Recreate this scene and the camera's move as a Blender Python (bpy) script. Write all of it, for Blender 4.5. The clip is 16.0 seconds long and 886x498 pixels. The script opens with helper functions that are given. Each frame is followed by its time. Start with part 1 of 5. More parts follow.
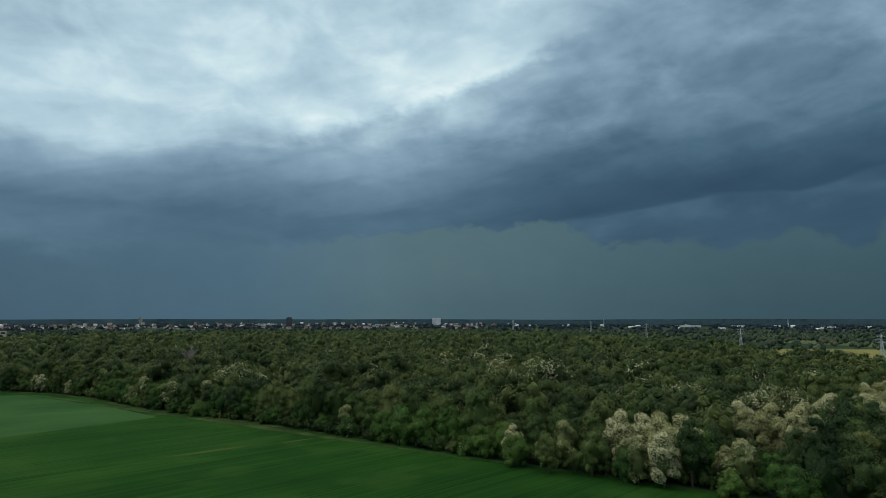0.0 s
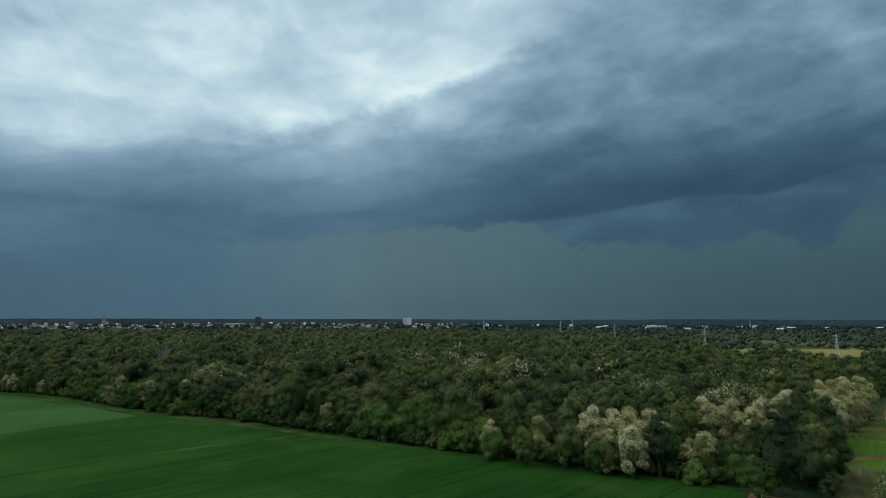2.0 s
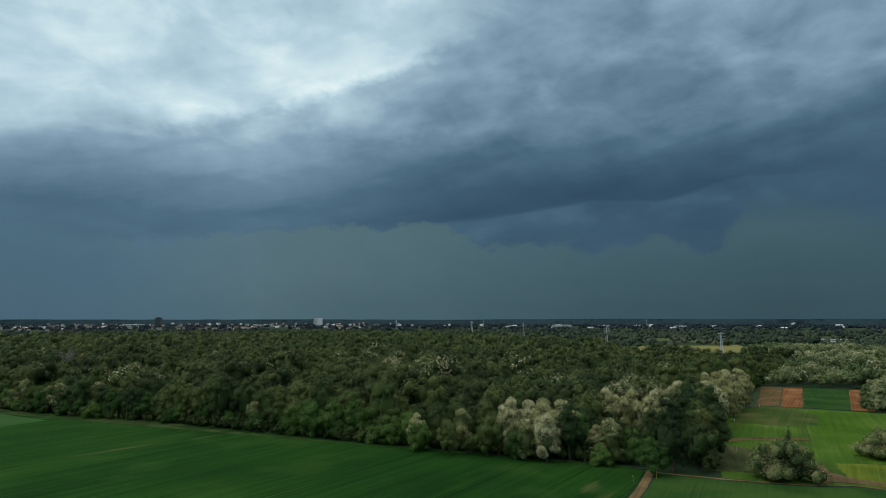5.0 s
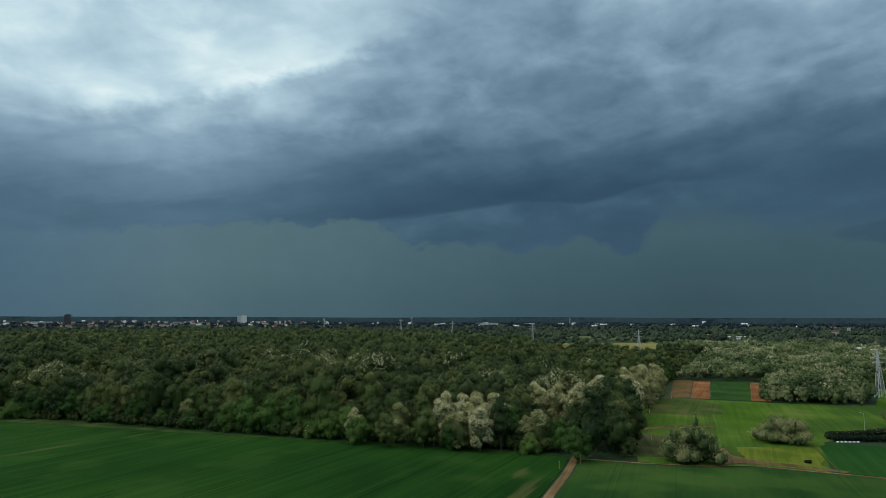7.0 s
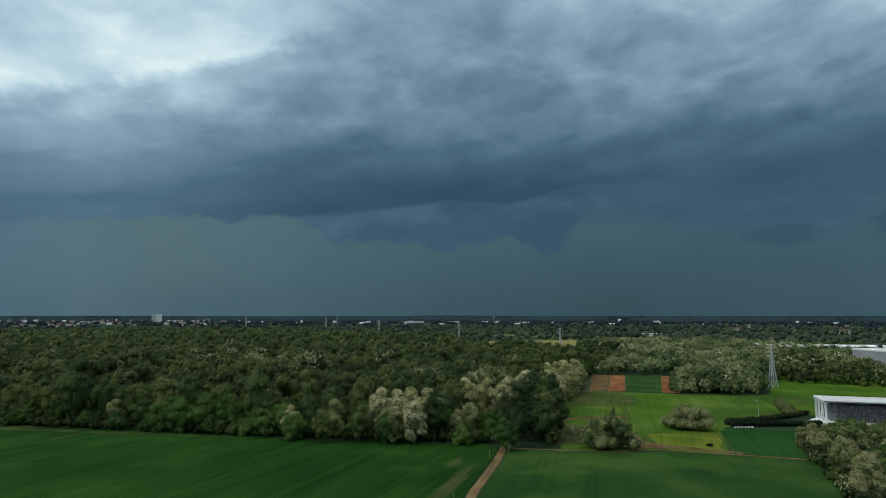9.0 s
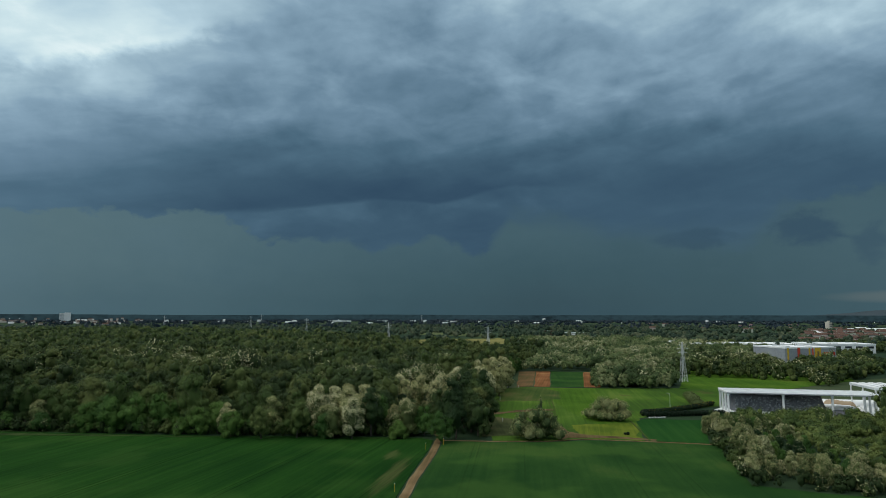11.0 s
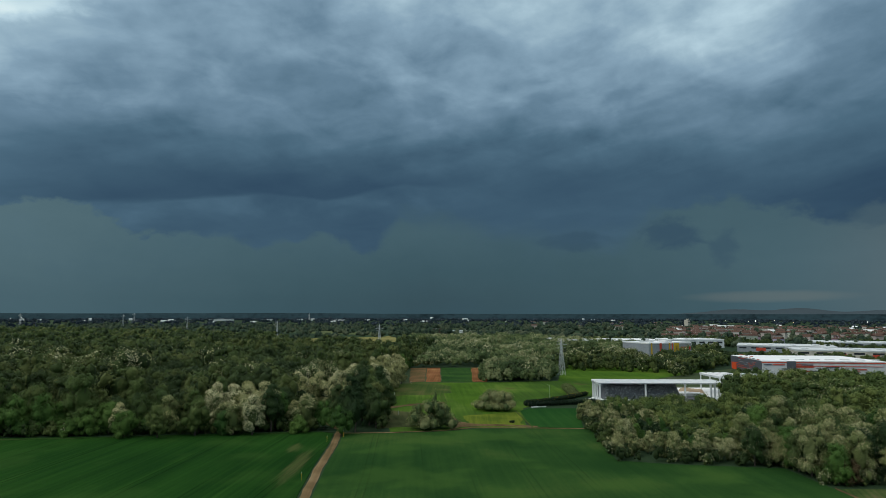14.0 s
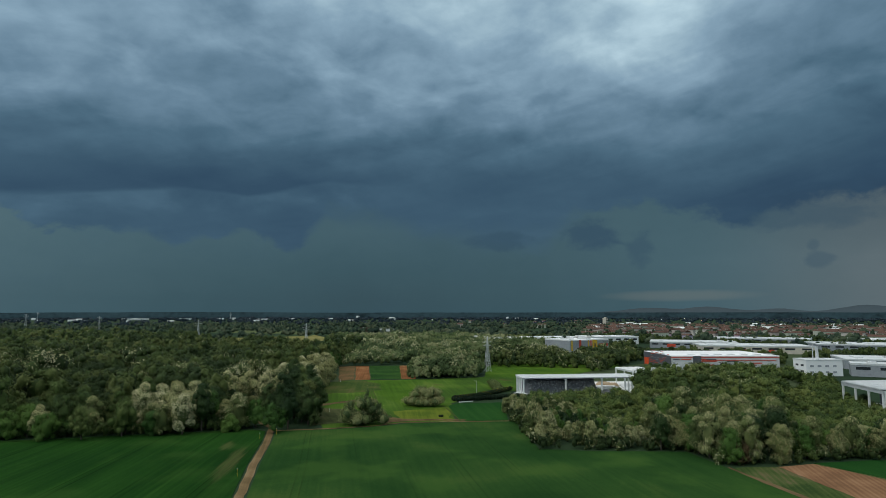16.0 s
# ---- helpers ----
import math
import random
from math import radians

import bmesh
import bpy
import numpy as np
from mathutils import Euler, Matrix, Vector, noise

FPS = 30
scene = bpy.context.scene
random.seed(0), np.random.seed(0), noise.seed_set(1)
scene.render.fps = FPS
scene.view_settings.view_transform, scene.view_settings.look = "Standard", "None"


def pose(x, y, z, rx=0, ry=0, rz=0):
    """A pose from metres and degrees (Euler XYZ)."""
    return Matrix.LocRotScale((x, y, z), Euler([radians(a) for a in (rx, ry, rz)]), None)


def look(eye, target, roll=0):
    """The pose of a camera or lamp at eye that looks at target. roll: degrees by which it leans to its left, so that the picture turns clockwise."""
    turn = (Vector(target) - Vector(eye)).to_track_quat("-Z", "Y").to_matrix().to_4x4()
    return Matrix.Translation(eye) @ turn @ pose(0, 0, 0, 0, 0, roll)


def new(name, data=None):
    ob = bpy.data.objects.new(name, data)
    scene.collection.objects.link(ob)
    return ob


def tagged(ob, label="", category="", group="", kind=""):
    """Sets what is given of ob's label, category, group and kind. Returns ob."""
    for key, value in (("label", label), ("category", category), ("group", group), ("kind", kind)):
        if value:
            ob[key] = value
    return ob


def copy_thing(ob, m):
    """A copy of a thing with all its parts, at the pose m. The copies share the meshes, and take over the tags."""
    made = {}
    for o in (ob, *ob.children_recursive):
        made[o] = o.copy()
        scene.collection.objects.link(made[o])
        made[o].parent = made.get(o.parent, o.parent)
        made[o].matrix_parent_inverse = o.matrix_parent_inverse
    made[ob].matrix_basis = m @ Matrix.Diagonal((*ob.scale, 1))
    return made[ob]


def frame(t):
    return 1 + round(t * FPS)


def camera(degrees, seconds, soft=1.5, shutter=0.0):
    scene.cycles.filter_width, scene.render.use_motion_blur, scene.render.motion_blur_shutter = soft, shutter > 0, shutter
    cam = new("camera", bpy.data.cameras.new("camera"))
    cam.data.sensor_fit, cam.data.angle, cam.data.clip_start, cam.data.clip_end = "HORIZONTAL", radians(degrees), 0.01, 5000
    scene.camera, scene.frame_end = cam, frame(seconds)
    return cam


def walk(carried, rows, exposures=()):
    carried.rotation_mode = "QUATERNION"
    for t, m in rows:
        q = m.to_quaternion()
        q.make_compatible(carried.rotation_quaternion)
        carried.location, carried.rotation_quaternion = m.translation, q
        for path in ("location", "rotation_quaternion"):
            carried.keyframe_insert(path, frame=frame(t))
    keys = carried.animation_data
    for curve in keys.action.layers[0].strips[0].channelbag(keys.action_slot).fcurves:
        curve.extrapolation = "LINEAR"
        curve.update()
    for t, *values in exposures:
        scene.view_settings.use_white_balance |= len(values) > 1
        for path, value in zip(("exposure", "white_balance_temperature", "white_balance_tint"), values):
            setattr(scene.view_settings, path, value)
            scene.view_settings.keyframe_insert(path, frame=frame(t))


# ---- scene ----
cam = camera(71.3, 16.0, soft=0.75)
PATH = [
    (0, (21.065, 26.812, 42.061), (21.089, 29.396, 42.357), 0.0),
    (0.5, (20.179, 24.935, 42.064), (20.227, 27.518, 42.359), 0.1),
    (1, (19.286, 23.057, 42.065), (19.362, 25.640, 42.361), 0.1),
    (1.5, (18.373, 21.178, 42.065), (18.480, 23.759, 42.361), 0.1),
    (2, (17.432, 19.302, 42.063), (17.579, 21.882, 42.359), 0.1),
    (2.5, (16.457, 17.441, 42.058), (16.648, 20.016, 42.354), 0.1),
    (3, (15.431, 15.599, 42.048), (15.681, 18.169, 42.345), 0.1),
    (3.5, (14.335, 13.785, 42.036), (14.645, 16.350, 42.331), 0.1),
    (4, (13.152, 12.008, 42.013), (13.529, 14.564, 42.309), -0.0),
    (6.5, (6.747, 3.314, 41.703), (7.471, 5.794, 41.993), 0.1),
    (7, (5.383, 1.596, 41.677), (6.183, 4.053, 41.965), 0.1),
    (7.5, (3.935, -0.092, 41.655), (4.806, 2.341, 41.942), -0.0),
    (8, (2.409, -1.738, 41.634), (3.355, 0.667, 41.919), 0.0),
    (8.5, (0.807, -3.328, 41.616), (1.823, -0.952, 41.899), 0.0),
    (9, (-0.865, -4.848, 41.595), (0.225, -2.504, 41.877), 0.0),
    (11.5, (-9.542, -12.060, 41.388), (-8.121, -9.899, 41.666), 0.1),
    (12, (-11.304, -13.429, 41.374), (-9.818, -11.313, 41.651), 0.1),
    (12.5, (-13.081, -14.728, 41.365), (-11.536, -12.654, 41.640), 0.1),
    (13, (-14.863, -15.965, 41.358), (-13.255, -13.941, 41.634), 0.1),
    (13.5, (-16.646, -17.146, 41.353), (-14.981, -15.168, 41.627), 0.1),
    (14, (-18.431, -18.270, 41.348), (-16.705, -16.346, 41.621), 0.1),
    (14.5, (-20.214, -19.354, 41.345), (-18.433, -17.480, 41.617), 0.1),
    (15, (-21.996, -20.410, 41.343), (-20.158, -18.591, 41.614), 0.0),
    (15.5, (-23.780, -21.451, 41.341), (-21.889, -19.687, 41.612), 0.0),
    (16, (-25.564, -22.489, 41.341), (-23.621, -20.782, 41.609), 0.0),
]
walk(cam, [(t, look(eye, target, roll)) for t, eye, target, roll in PATH])

# ---- world and sun ----
def srgb(r, g, b):
    return tuple(((c / 255 + 0.055) / 1.055) ** 2.4 if c > 10 else c / 255 / 12.92 for c in (r, g, b))


class Tree:
    """Builds a node tree in few words."""

    def __init__(self, tree):
        self.tree = tree
        tree.nodes.clear()

    def node(self, kind, **values):
        n = self.tree.nodes.new(kind)
        for key, value in values.items():
            self.plug(n, key, value)
        return n

    def plug(self, n, key, value):
        socket = n.inputs[int(key[1:])] if key[0] == "i" and key[1:].isdigit() else n.inputs[key.replace("_", " ")]
        if isinstance(value, bpy.types.NodeSocket):
            self.tree.links.new(value, socket)
        else:
            socket.default_value = value

    def math(self, op, a, b=0.0, c=0.0, clamp=False):
        n = self.node("ShaderNodeMath", i0=a, i1=b, i2=c)
        n.operation, n.use_clamp = op, clamp
        return n.outputs[0]

    def step(self, x, lo, hi, a=0.0, b=1.0):
        n = self.node("ShaderNodeMapRange", i0=x, i1=lo, i2=hi, i3=a, i4=b)
        n.interpolation_type = "SMOOTHSTEP"
        return n.outputs[0]

    def ramp(self, x, stops):
        n = self.node("ShaderNodeValToRGB", i0=x)
        el = n.color_ramp.elements
        while len(el) < len(stops):
            el.new(0.5)
        for e, (p, c) in zip(el, stops):
            e.position = p
            e.color = (*c, 1) if isinstance(c, tuple) else (c, c, c, 1)
        return n.outputs[0]

    def noise(self, vector, scale, detail=4.0, rough=0.55, warp=0.0):
        n = self.node("ShaderNodeTexNoise", Vector=vector, Scale=scale, Detail=detail, Roughness=rough, Distortion=warp)
        return n.outputs[0]

    def scaled(self, vector, x, y, z):
        n = self.node("ShaderNodeVectorMath", i0=vector, i1=(x, y, z))
        n.operation = "MULTIPLY"
        return n.outputs[0]

    def mix(self, f, a, b, blend="MIX"):
        n = self.tree.nodes.new("ShaderNodeMix")
        n.data_type, n.blend_type = "RGBA", blend
        for i, v in ((0, f), (6, a), (7, b)):
            if isinstance(v, bpy.types.NodeSocket):
                self.tree.links.new(v, n.inputs[i])
            else:
                n.inputs[i].default_value = (*v, 1) if isinstance(v, tuple) else v
        return n.outputs[2]


SUN_AZ, SUN_EL = -70.0, 48.0
D = math.pi / 180


def lum(c):
    return 0.2126 * c[0] + 0.7152 * c[1] + 0.0722 * c[2]


def build_world():
    world = bpy.data.worlds.new("storm_sky")
    scene.world = world
    world.use_nodes = True
    t = Tree(world.node_tree)
    way = t.node("ShaderNodeTexCoord").outputs["Generated"]
    sep = t.node("ShaderNodeSeparateXYZ", i0=way)
    az = t.math("ARCTAN2", sep.outputs[0], sep.outputs[1])
    deg = t.math("MULTIPLY", az, 1 / D)
    el = t.math("MULTIPLY", t.math("ARCSINE", sep.outputs[2]), 1 / D)

    # the cloud deck overhead, flattened towards the horizon
    deck = t.node("ShaderNodeVectorMath", i0=t.scaled(way, 1.0, 1.0, 0.0), i3=t.math("DIVIDE", 1.0, t.math("ADD", t.math("MAXIMUM", sep.outputs[2], 0.0), 0.2)))
    deck.operation = "SCALE"
    deck = deck.outputs[0]
    angle = t.node("ShaderNodeCombineXYZ", i0=t.math("MULTIPLY", deg, 0.1), i1=t.math("MULTIPLY", el, 0.16), i2=0.0).outputs[0]
    tilt = t.node("ShaderNodeCombineXYZ", i0=t.math("MULTIPLY_ADD", el, 0.05, t.math("MULTIPLY", deg, 0.035)), i1=t.math("MULTIPLY_ADD", deg, -0.09, t.math("MULTIPLY", el, 0.34)), i2=2.0).outputs[0]
    big = t.math("SUBTRACT", t.noise(deck, 1.7, 3.0, 0.5, 0.3), 0.5)
    mid = t.math("SUBTRACT", t.noise(deck, 4.4, 7.0, 0.5, 0.5), 0.5)
    puff = t.math("SUBTRACT", t.noise(angle, 1.5, 7.0, 0.52, 0.25), 0.5)
    rag = t.math("SUBTRACT", t.noise(angle, 4.5, 6.0, 0.55, 0.3), 0.5)
    streak = t.math("SUBTRACT", t.noise(tilt, 1.0, 6.0, 0.5, 0.3), 0.5)

    # cloud edges wander, so the layers are read at a wandering place
    deg_w = t.math("MULTIPLY_ADD", puff, 9.0, deg)
    el_w = t.math("MULTIPLY_ADD", streak, 2.6, t.math("MULTIPLY_ADD", rag, 0.8, el))
    u = t.math("MULTIPLY_ADD", deg, 1 / 150, 50 / 150, clamp=True)
    u_w = t.math("MULTIPLY_ADD", deg_w, 1 / 150, 50 / 150, clamp=True)

    def at(a):
        return (a + 50) / 150

    def line(u, points, top):
        return t.math("MULTIPLY", t.ramp(u, [(at(a), e / top) for a, e in points]), top)

    def layers(u, height, rows):
        """Brightness in stops, by azimuth along each row and by height between the rows."""
        value, last = None, 0
        for e, first, step, stops in rows:
            here = t.ramp(u, [(at(first + step * i), (s + 2) / 5) for i, s in enumerate(stops)])
            if value is None:
                value = here
            else:
                f = t.math("MULTIPLY", t.math("SUBTRACT", height, last), 1 / (e - last), clamp=True)
                value = t.math("MULTIPLY_ADD", f, t.math("SUBTRACT", here, value), value)
            last = e
        return t.math("MULTIPLY_ADD", value, 5.0, -2.0)

    def tint(stops, colours):
        """A colour of that brightness (stops over 0.15) out of a row of colours from dark to light."""
        rows = [(math.log2(lum(srgb(*c)) / 0.15), srgb(*c)) for c in colours]
        return t.ramp(t.math("MULTIPLY_ADD", stops, 0.2, 0.4, clamp=True), [((s + 2) / 5, c) for s, c in rows])

    # the storm cloud, from its dark shelf up to the bright break in the deck
    body = layers(u_w, el_w, (
        (9.5, -36, 8, (0.03, -.12, -.28, -.19, -.13, -.46, -.78, -.79, -.78, -1.0, -.83, -.77, -.73, -1.0, -1.3, -1.5)),
        (12, -36, 8, (.9, .7, .4, .37, .34, -.2, -.66, -.88, -.88, -.88, -.76, -.74, -.78, -.66, -.75, -1.1)),
        (15, -36, 8, (2.0, 1.9, 1.57, 1.34, 1.2, .41, -.24, -.25, -.18, -.24, -.33, -.27, -.26, -.02, -.17, -.69)),
        (18, -36, 8, (2.06, 2.31, 2.2, 2.1, 2.1, 1.4, .77, .34, .29, .46, .52, .43, .58, .55, .0, -.09)),
        (22, -36, 8, (1.85, 1.98, 2.13, 2.11, 2.25, 2.1, 1.4, .69, .6, .55, 1.0, 1.19, 1.27, 1.45, .81, .23)),
        (27, -36, 8, (1.84, 1.95, 2.0, 1.88, 2.0, 2.0, 1.75, 1.0, .97, 1.3, 1.47, 1.48, 1.75, 2.05, 1.49, .6))))
    # lit torn edge that runs up across the break
    rim = t.math("SUBTRACT", t.math("MULTIPLY_ADD", rag, 1.6, t.math("MULTIPLY_ADD", puff, 2.6, el)), line(u, ((-24, 14.2), (-16.4, 15.0), (-11.4, 16.4), (-4, 18.4), (4.1, 21.2), (14.1, 24.7), (22, 27)), 40))
    lit = t.math("MULTIPLY", t.step(big, -.2, .12), t.math("MULTIPLY", t.step(deg, -20.0, -8.0), t.step(deg, 11.0, 18.0, 1.0, 0.0)))
    body = t.math("MULTIPLY_ADD", t.math("MULTIPLY", lit, t.math("MULTIPLY", t.step(rim, -.5, 1.2), t.step(rim, 1.0, 4.5, 1.0, 0.0))), .42, body)
    body = t.math("MULTIPLY_ADD", t.math("MULTIPLY", lit, t.math("MULTIPLY", t.step(rim, -3.2, -.3), t.step(rim, -.5, .9, 1.0, 0.0))), -.38, body)
    # dark ledge over the torn lower cloud
    ledge = t.math("SUBTRACT", t.math("MULTIPLY_ADD", puff, 1.1, el), line(u, ((-10, 7), (6.7, 8.5), (15.4, 9.3), (20.7, 10.1), (24, 10.5), (31, 10.3), (38.3, 11.8), (47, 11.8), (60, 10)), 20))
    under = t.math("MULTIPLY", t.step(deg, 4.0, 14.0), t.step(deg, 36.0, 46.0, 1.0, 0.0))
    body = t.math("MULTIPLY_ADD", t.math("MULTIPLY", under, t.math("MULTIPLY", t.step(ledge, -.15, .3), t.step(ledge, .4, 2.6, 1.0, 0.0))), -.3, body)
    body = t.math("MULTIPLY_ADD", t.math("MULTIPLY", under, t.math("MULTIPLY", t.step(ledge, -.25, .2, 1.0, 0.0), t.step(ledge, -3.0, -.6))), t.math("MULTIPLY_ADD", puff, 1.6, .22), body)
    # billows in the deck, streaks in the shelf
    high = t.step(el, 11.0, 19.0, 0.25, 1.0)
    calm = t.step(body, 1.5, 2.1, 1.0, 0.7)
    body = t.math("MULTIPLY_ADD", t.math("MULTIPLY", t.math("MULTIPLY", high, calm), t.math("MULTIPLY_ADD", mid, 1.7, t.math("MULTIPLY_ADD", puff, 1.1, t.math("MULTIPLY", rag, .45)))), 1.0, body)
    body = t.math("MULTIPLY_ADD", streak, .5, body)
    cloud = tint(body, ((36, 56, 77), (47, 73, 95), (60, 88, 108), (76, 106, 126), (104, 133, 154), (134, 163, 183), (157, 185, 201), (184, 211, 224), (208, 231, 237), (226, 243, 246)))

    # curtain of rain below the shelf
    fall = t.noise(t.node("ShaderNodeCombineXYZ", i0=t.math("MULTIPLY", deg, .16), i1=t.math("MULTIPLY", el, 0.1), i2=0.0).outputs[0], 1.0, 4.0, 0.55, 0.4)
    rain = layers(u, t.math("MULTIPLY_ADD", puff, 1.5, el), (
        (1.2, -36, 15, (-.58, -.38, -.25, -.52, -.88, -1.17, -1.0, -.66, -.2)),
        (4.5, -36, 15, (-.48, -.29, -.05, -.28, -.66, -.87, -.86, -.54, -.16)),
        (7.5, -36, 15, (-.3, -.13, .02, -.19, -.47, -.6, -.64, -.55, -.44))))
    rain = t.math("MULTIPLY_ADD", t.math("SUBTRACT", fall, 0.5), .2, t.math("MULTIPLY_ADD", rag, .12, rain))
    blue = tint(rain, ((42, 66, 84), (58, 86, 104), (72, 103, 122), (90, 120, 140), (120, 146, 165)))
    green = tint(rain, ((42, 63, 73), (57, 84, 94), (71, 98, 108), (86, 112, 120), (114, 136, 142)))
    warm = tint(rain, ((52, 65, 74), (70, 84, 92), (88, 101, 107), (108, 118, 123), (134, 142, 146)))
    low = t.mix(t.math("MULTIPLY_ADD", puff, .5, t.step(deg, -22.0, 2.0), clamp=True), blue, green)
    low = t.mix(t.step(deg, 69.0, 86.0, 0.0, 0.85), low, warm)

    # ragged lower edge of the shelf
    base = line(u, ((-48, 6), (-35.3, 6), (-31.6, 5.2), (-29.7, 5.1), (-24.8, 6), (-21.7, 6.6), (-17.1, 6.9), (-13.1, 6.6), (-7, 7.4), (-2.9, 8.1), (.3, 8.5), (3.5, 8.1), (6.1, 8.1), (7.4, 8.9), (11.3, 8.9), (13.8, 7.5),
                    (16.3, 6.7), (19.9, 6.5), (21.6, 7), (25.2, 5.9), (29.4, 6.8), (30.8, 7.2), (34.3, 5.9), (35.6, 6.1), (38, 9.2), (42.5, 8.6), (47, 7), (58.2, 6.4), (61, 8.7), (67, 9.4), (75, 7.4), (79, 8.8)), 20)
    over = t.math("ADD", t.math("SUBTRACT", el, base), t.math("MULTIPLY_ADD", rag, 2.6, t.math("MULTIPLY", puff, 2.8)))
    vague = t.math("MAXIMUM", t.step(deg, -14.0, -24.0), t.math("MULTIPLY", t.step(deg, 35.0, 40.0), t.step(deg, 58.0, 63.0, 1.0, 0.0)))
    edge = t.math("DIVIDE", over, t.math("MULTIPLY_ADD", vague, 2.4, t.step(deg, 14.0, 24.0, .5, .95)))
    sky = t.mix(t.step(edge, -.5, .6), low, cloud)
    # torn scraps of cloud hanging under the shelf
    for a0, e0, wa, we, much in ((62.3, 6.9, 2.6, 1.5, .8), (66.6, 5.7, 1.3, 1.6, .5), (80.2, 4.3, 1.1, .7, .4), (79.8, 5.4, .5, .5, .35), (54.4, 6.6, 3.4, .9, .6), (79.5, 7.6, 6.0, 1.0, .45)):
        qa = t.math("MULTIPLY", t.math("SUBTRACT", deg, a0), 1 / wa)
        qe = t.math("MULTIPLY", t.math("SUBTRACT", el, e0), 1 / we)
        q = t.math("MULTIPLY_ADD", qa, qa, t.math("MULTIPLY_ADD", qe, qe, t.math("MULTIPLY_ADD", puff, 2.4, t.math("MULTIPLY", rag, 2.6))))
        sky = t.mix(t.step(q, 0.3, 1.5, much, 0.0), sky, srgb(50, 76, 95))
    # pale gleam low under the rain
    ga, ge = t.math("MULTIPLY", t.math("SUBTRACT", deg, 69.5), 1 / 5.5), t.math("MULTIPLY", t.math("SUBTRACT", el, 1.5), 1 / .45)
    sky = t.mix(t.step(t.math("MULTIPLY_ADD", ga, ga, t.math("MULTIPLY_ADD", ge, ge, rag)), 0.0, 1.8, .32, 0.0), sky, srgb(116, 122, 118))
    zenith = t.mix(t.math("MULTIPLY_ADD", big, 1.2, 0.5, clamp=True), (0.75, 0.82, 0.84), (1.25, 1.3, 1.28))
    sky = t.mix(t.step(el, 31.0, 50.0), sky, zenith)
    below = t.mix(t.step(el, -3.0, -0.6), srgb(30, 45, 35), sky)
    clouds = t.node("ShaderNodeBackground", Color=below, Strength=1.0)
    clear = t.node("ShaderNodeTexSky")
    clear.sky_type, clear.sun_disc = "NISHITA", False
    clear.sun_elevation, clear.sun_rotation = SUN_EL * D, SUN_AZ * D
    haze = t.node("ShaderNodeBackground", Color=clear.outputs[0], Strength=0.05)
    both = t.node("ShaderNodeMixShader", i0=0.97, i1=haze.outputs[0], i2=clouds.outputs[0])
    t.node("ShaderNodeOutputWorld", Surface=both.outputs[0])


build_world()
sun = new("sun", bpy.data.lights.new("sun", "SUN"))
sun.data.energy, sun.data.angle, sun.data.color = 1.0, 40 * D, (1.0, 0.97, 0.92)
sun.matrix_world = look((math.sin(SUN_AZ * D) * 400, math.cos(SUN_AZ * D) * 400, 400 * math.tan(SUN_EL * D)), (0, 0, 0))


# ---- materials ----
def material(name, rough=0.8, spec=0.3, metal=0.0):
    """A material with its tree, shader, object-space and world-space vectors."""
    m = bpy.data.materials.new(name)
    m.use_nodes = True
    t = Tree(m.node_tree)
    s = t.node("ShaderNodeBsdfPrincipled", Roughness=rough, Metallic=metal)
    s.inputs["Specular IOR Level"].default_value = spec
    t.node("ShaderNodeOutputMaterial", Surface=s.outputs[0])
    here = t.node("ShaderNodeNewGeometry").outputs["Position"]
    return m, t, s, here


def bump(t, s, height, strength, distance):
    b = t.node("ShaderNodeBump", Height=height, Strength=strength, Distance=distance)
    t.plug(s, "Normal", b.outputs[0])


def plain(name, colour, rough=0.6, spec=0.3, metal=0.0, grain=0.6, size=3.0, dirt=0.15):
    """Painted or cast surface: stains at two scales and a fine bump."""
    m, t, s, here = material(name, rough, spec, metal)
    a = t.noise(here, size, 5.0)
    b = t.noise(here, size * 0.08, 3.0)
    f = t.math("ADD", t.math("MULTIPLY", a, 0.5), t.math("MULTIPLY", b, 0.5))
    dark = tuple(c * (1 - 2.2 * dirt) for c in colour)
    lite = tuple(min(1, c * (1 + dirt)) for c in colour)
    t.plug(s, "Base Color", t.ramp(f, [(0.3, dark), (0.5, colour), (0.72, lite)]))
    bump(t, s, a, 0.2 * grain, 0.02)
    return m


def leafy(name, dark, mid, lite, cell=7.0, lone=False, grit=2.2):
    """Foliage: hue changes from tree to tree, and from leaf clump to leaf clump."""
    m, t, s, here = material(name, 0.75, 0.15)
    if lone:
        own = t.node("ShaderNodeObjectInfo").outputs["Random"]
    else:
        v = t.node("ShaderNodeTexVoronoi", Vector=t.scaled(here, 1, 1, 0.1), Scale=1 / cell)
        own = t.node("ShaderNodeSeparateColor", i0=v.outputs["Color"]).outputs[0]
    island = t.node("ShaderNodeNewGeometry").outputs["Random Per Island"]
    patch = t.noise(here, 0.03, 3.0)
    grain = t.noise(here, grit, 3.0, 0.6)
    f = t.math("ADD", t.math("MULTIPLY_ADD", own, 0.85, t.math("MULTIPLY_ADD", grain, 0.24, t.math("MULTIPLY_ADD", island, 0.1, -0.24))), t.math("MULTIPLY_ADD", patch, 0.8, -0.4))
    bump(t, s, grain, 0.4 if lone else 0.2, 1 / grit)
    t.plug(s, "Base Color", t.ramp(f, [(0.05, dark), (0.42, mid), (0.85, lite)]))
    return m


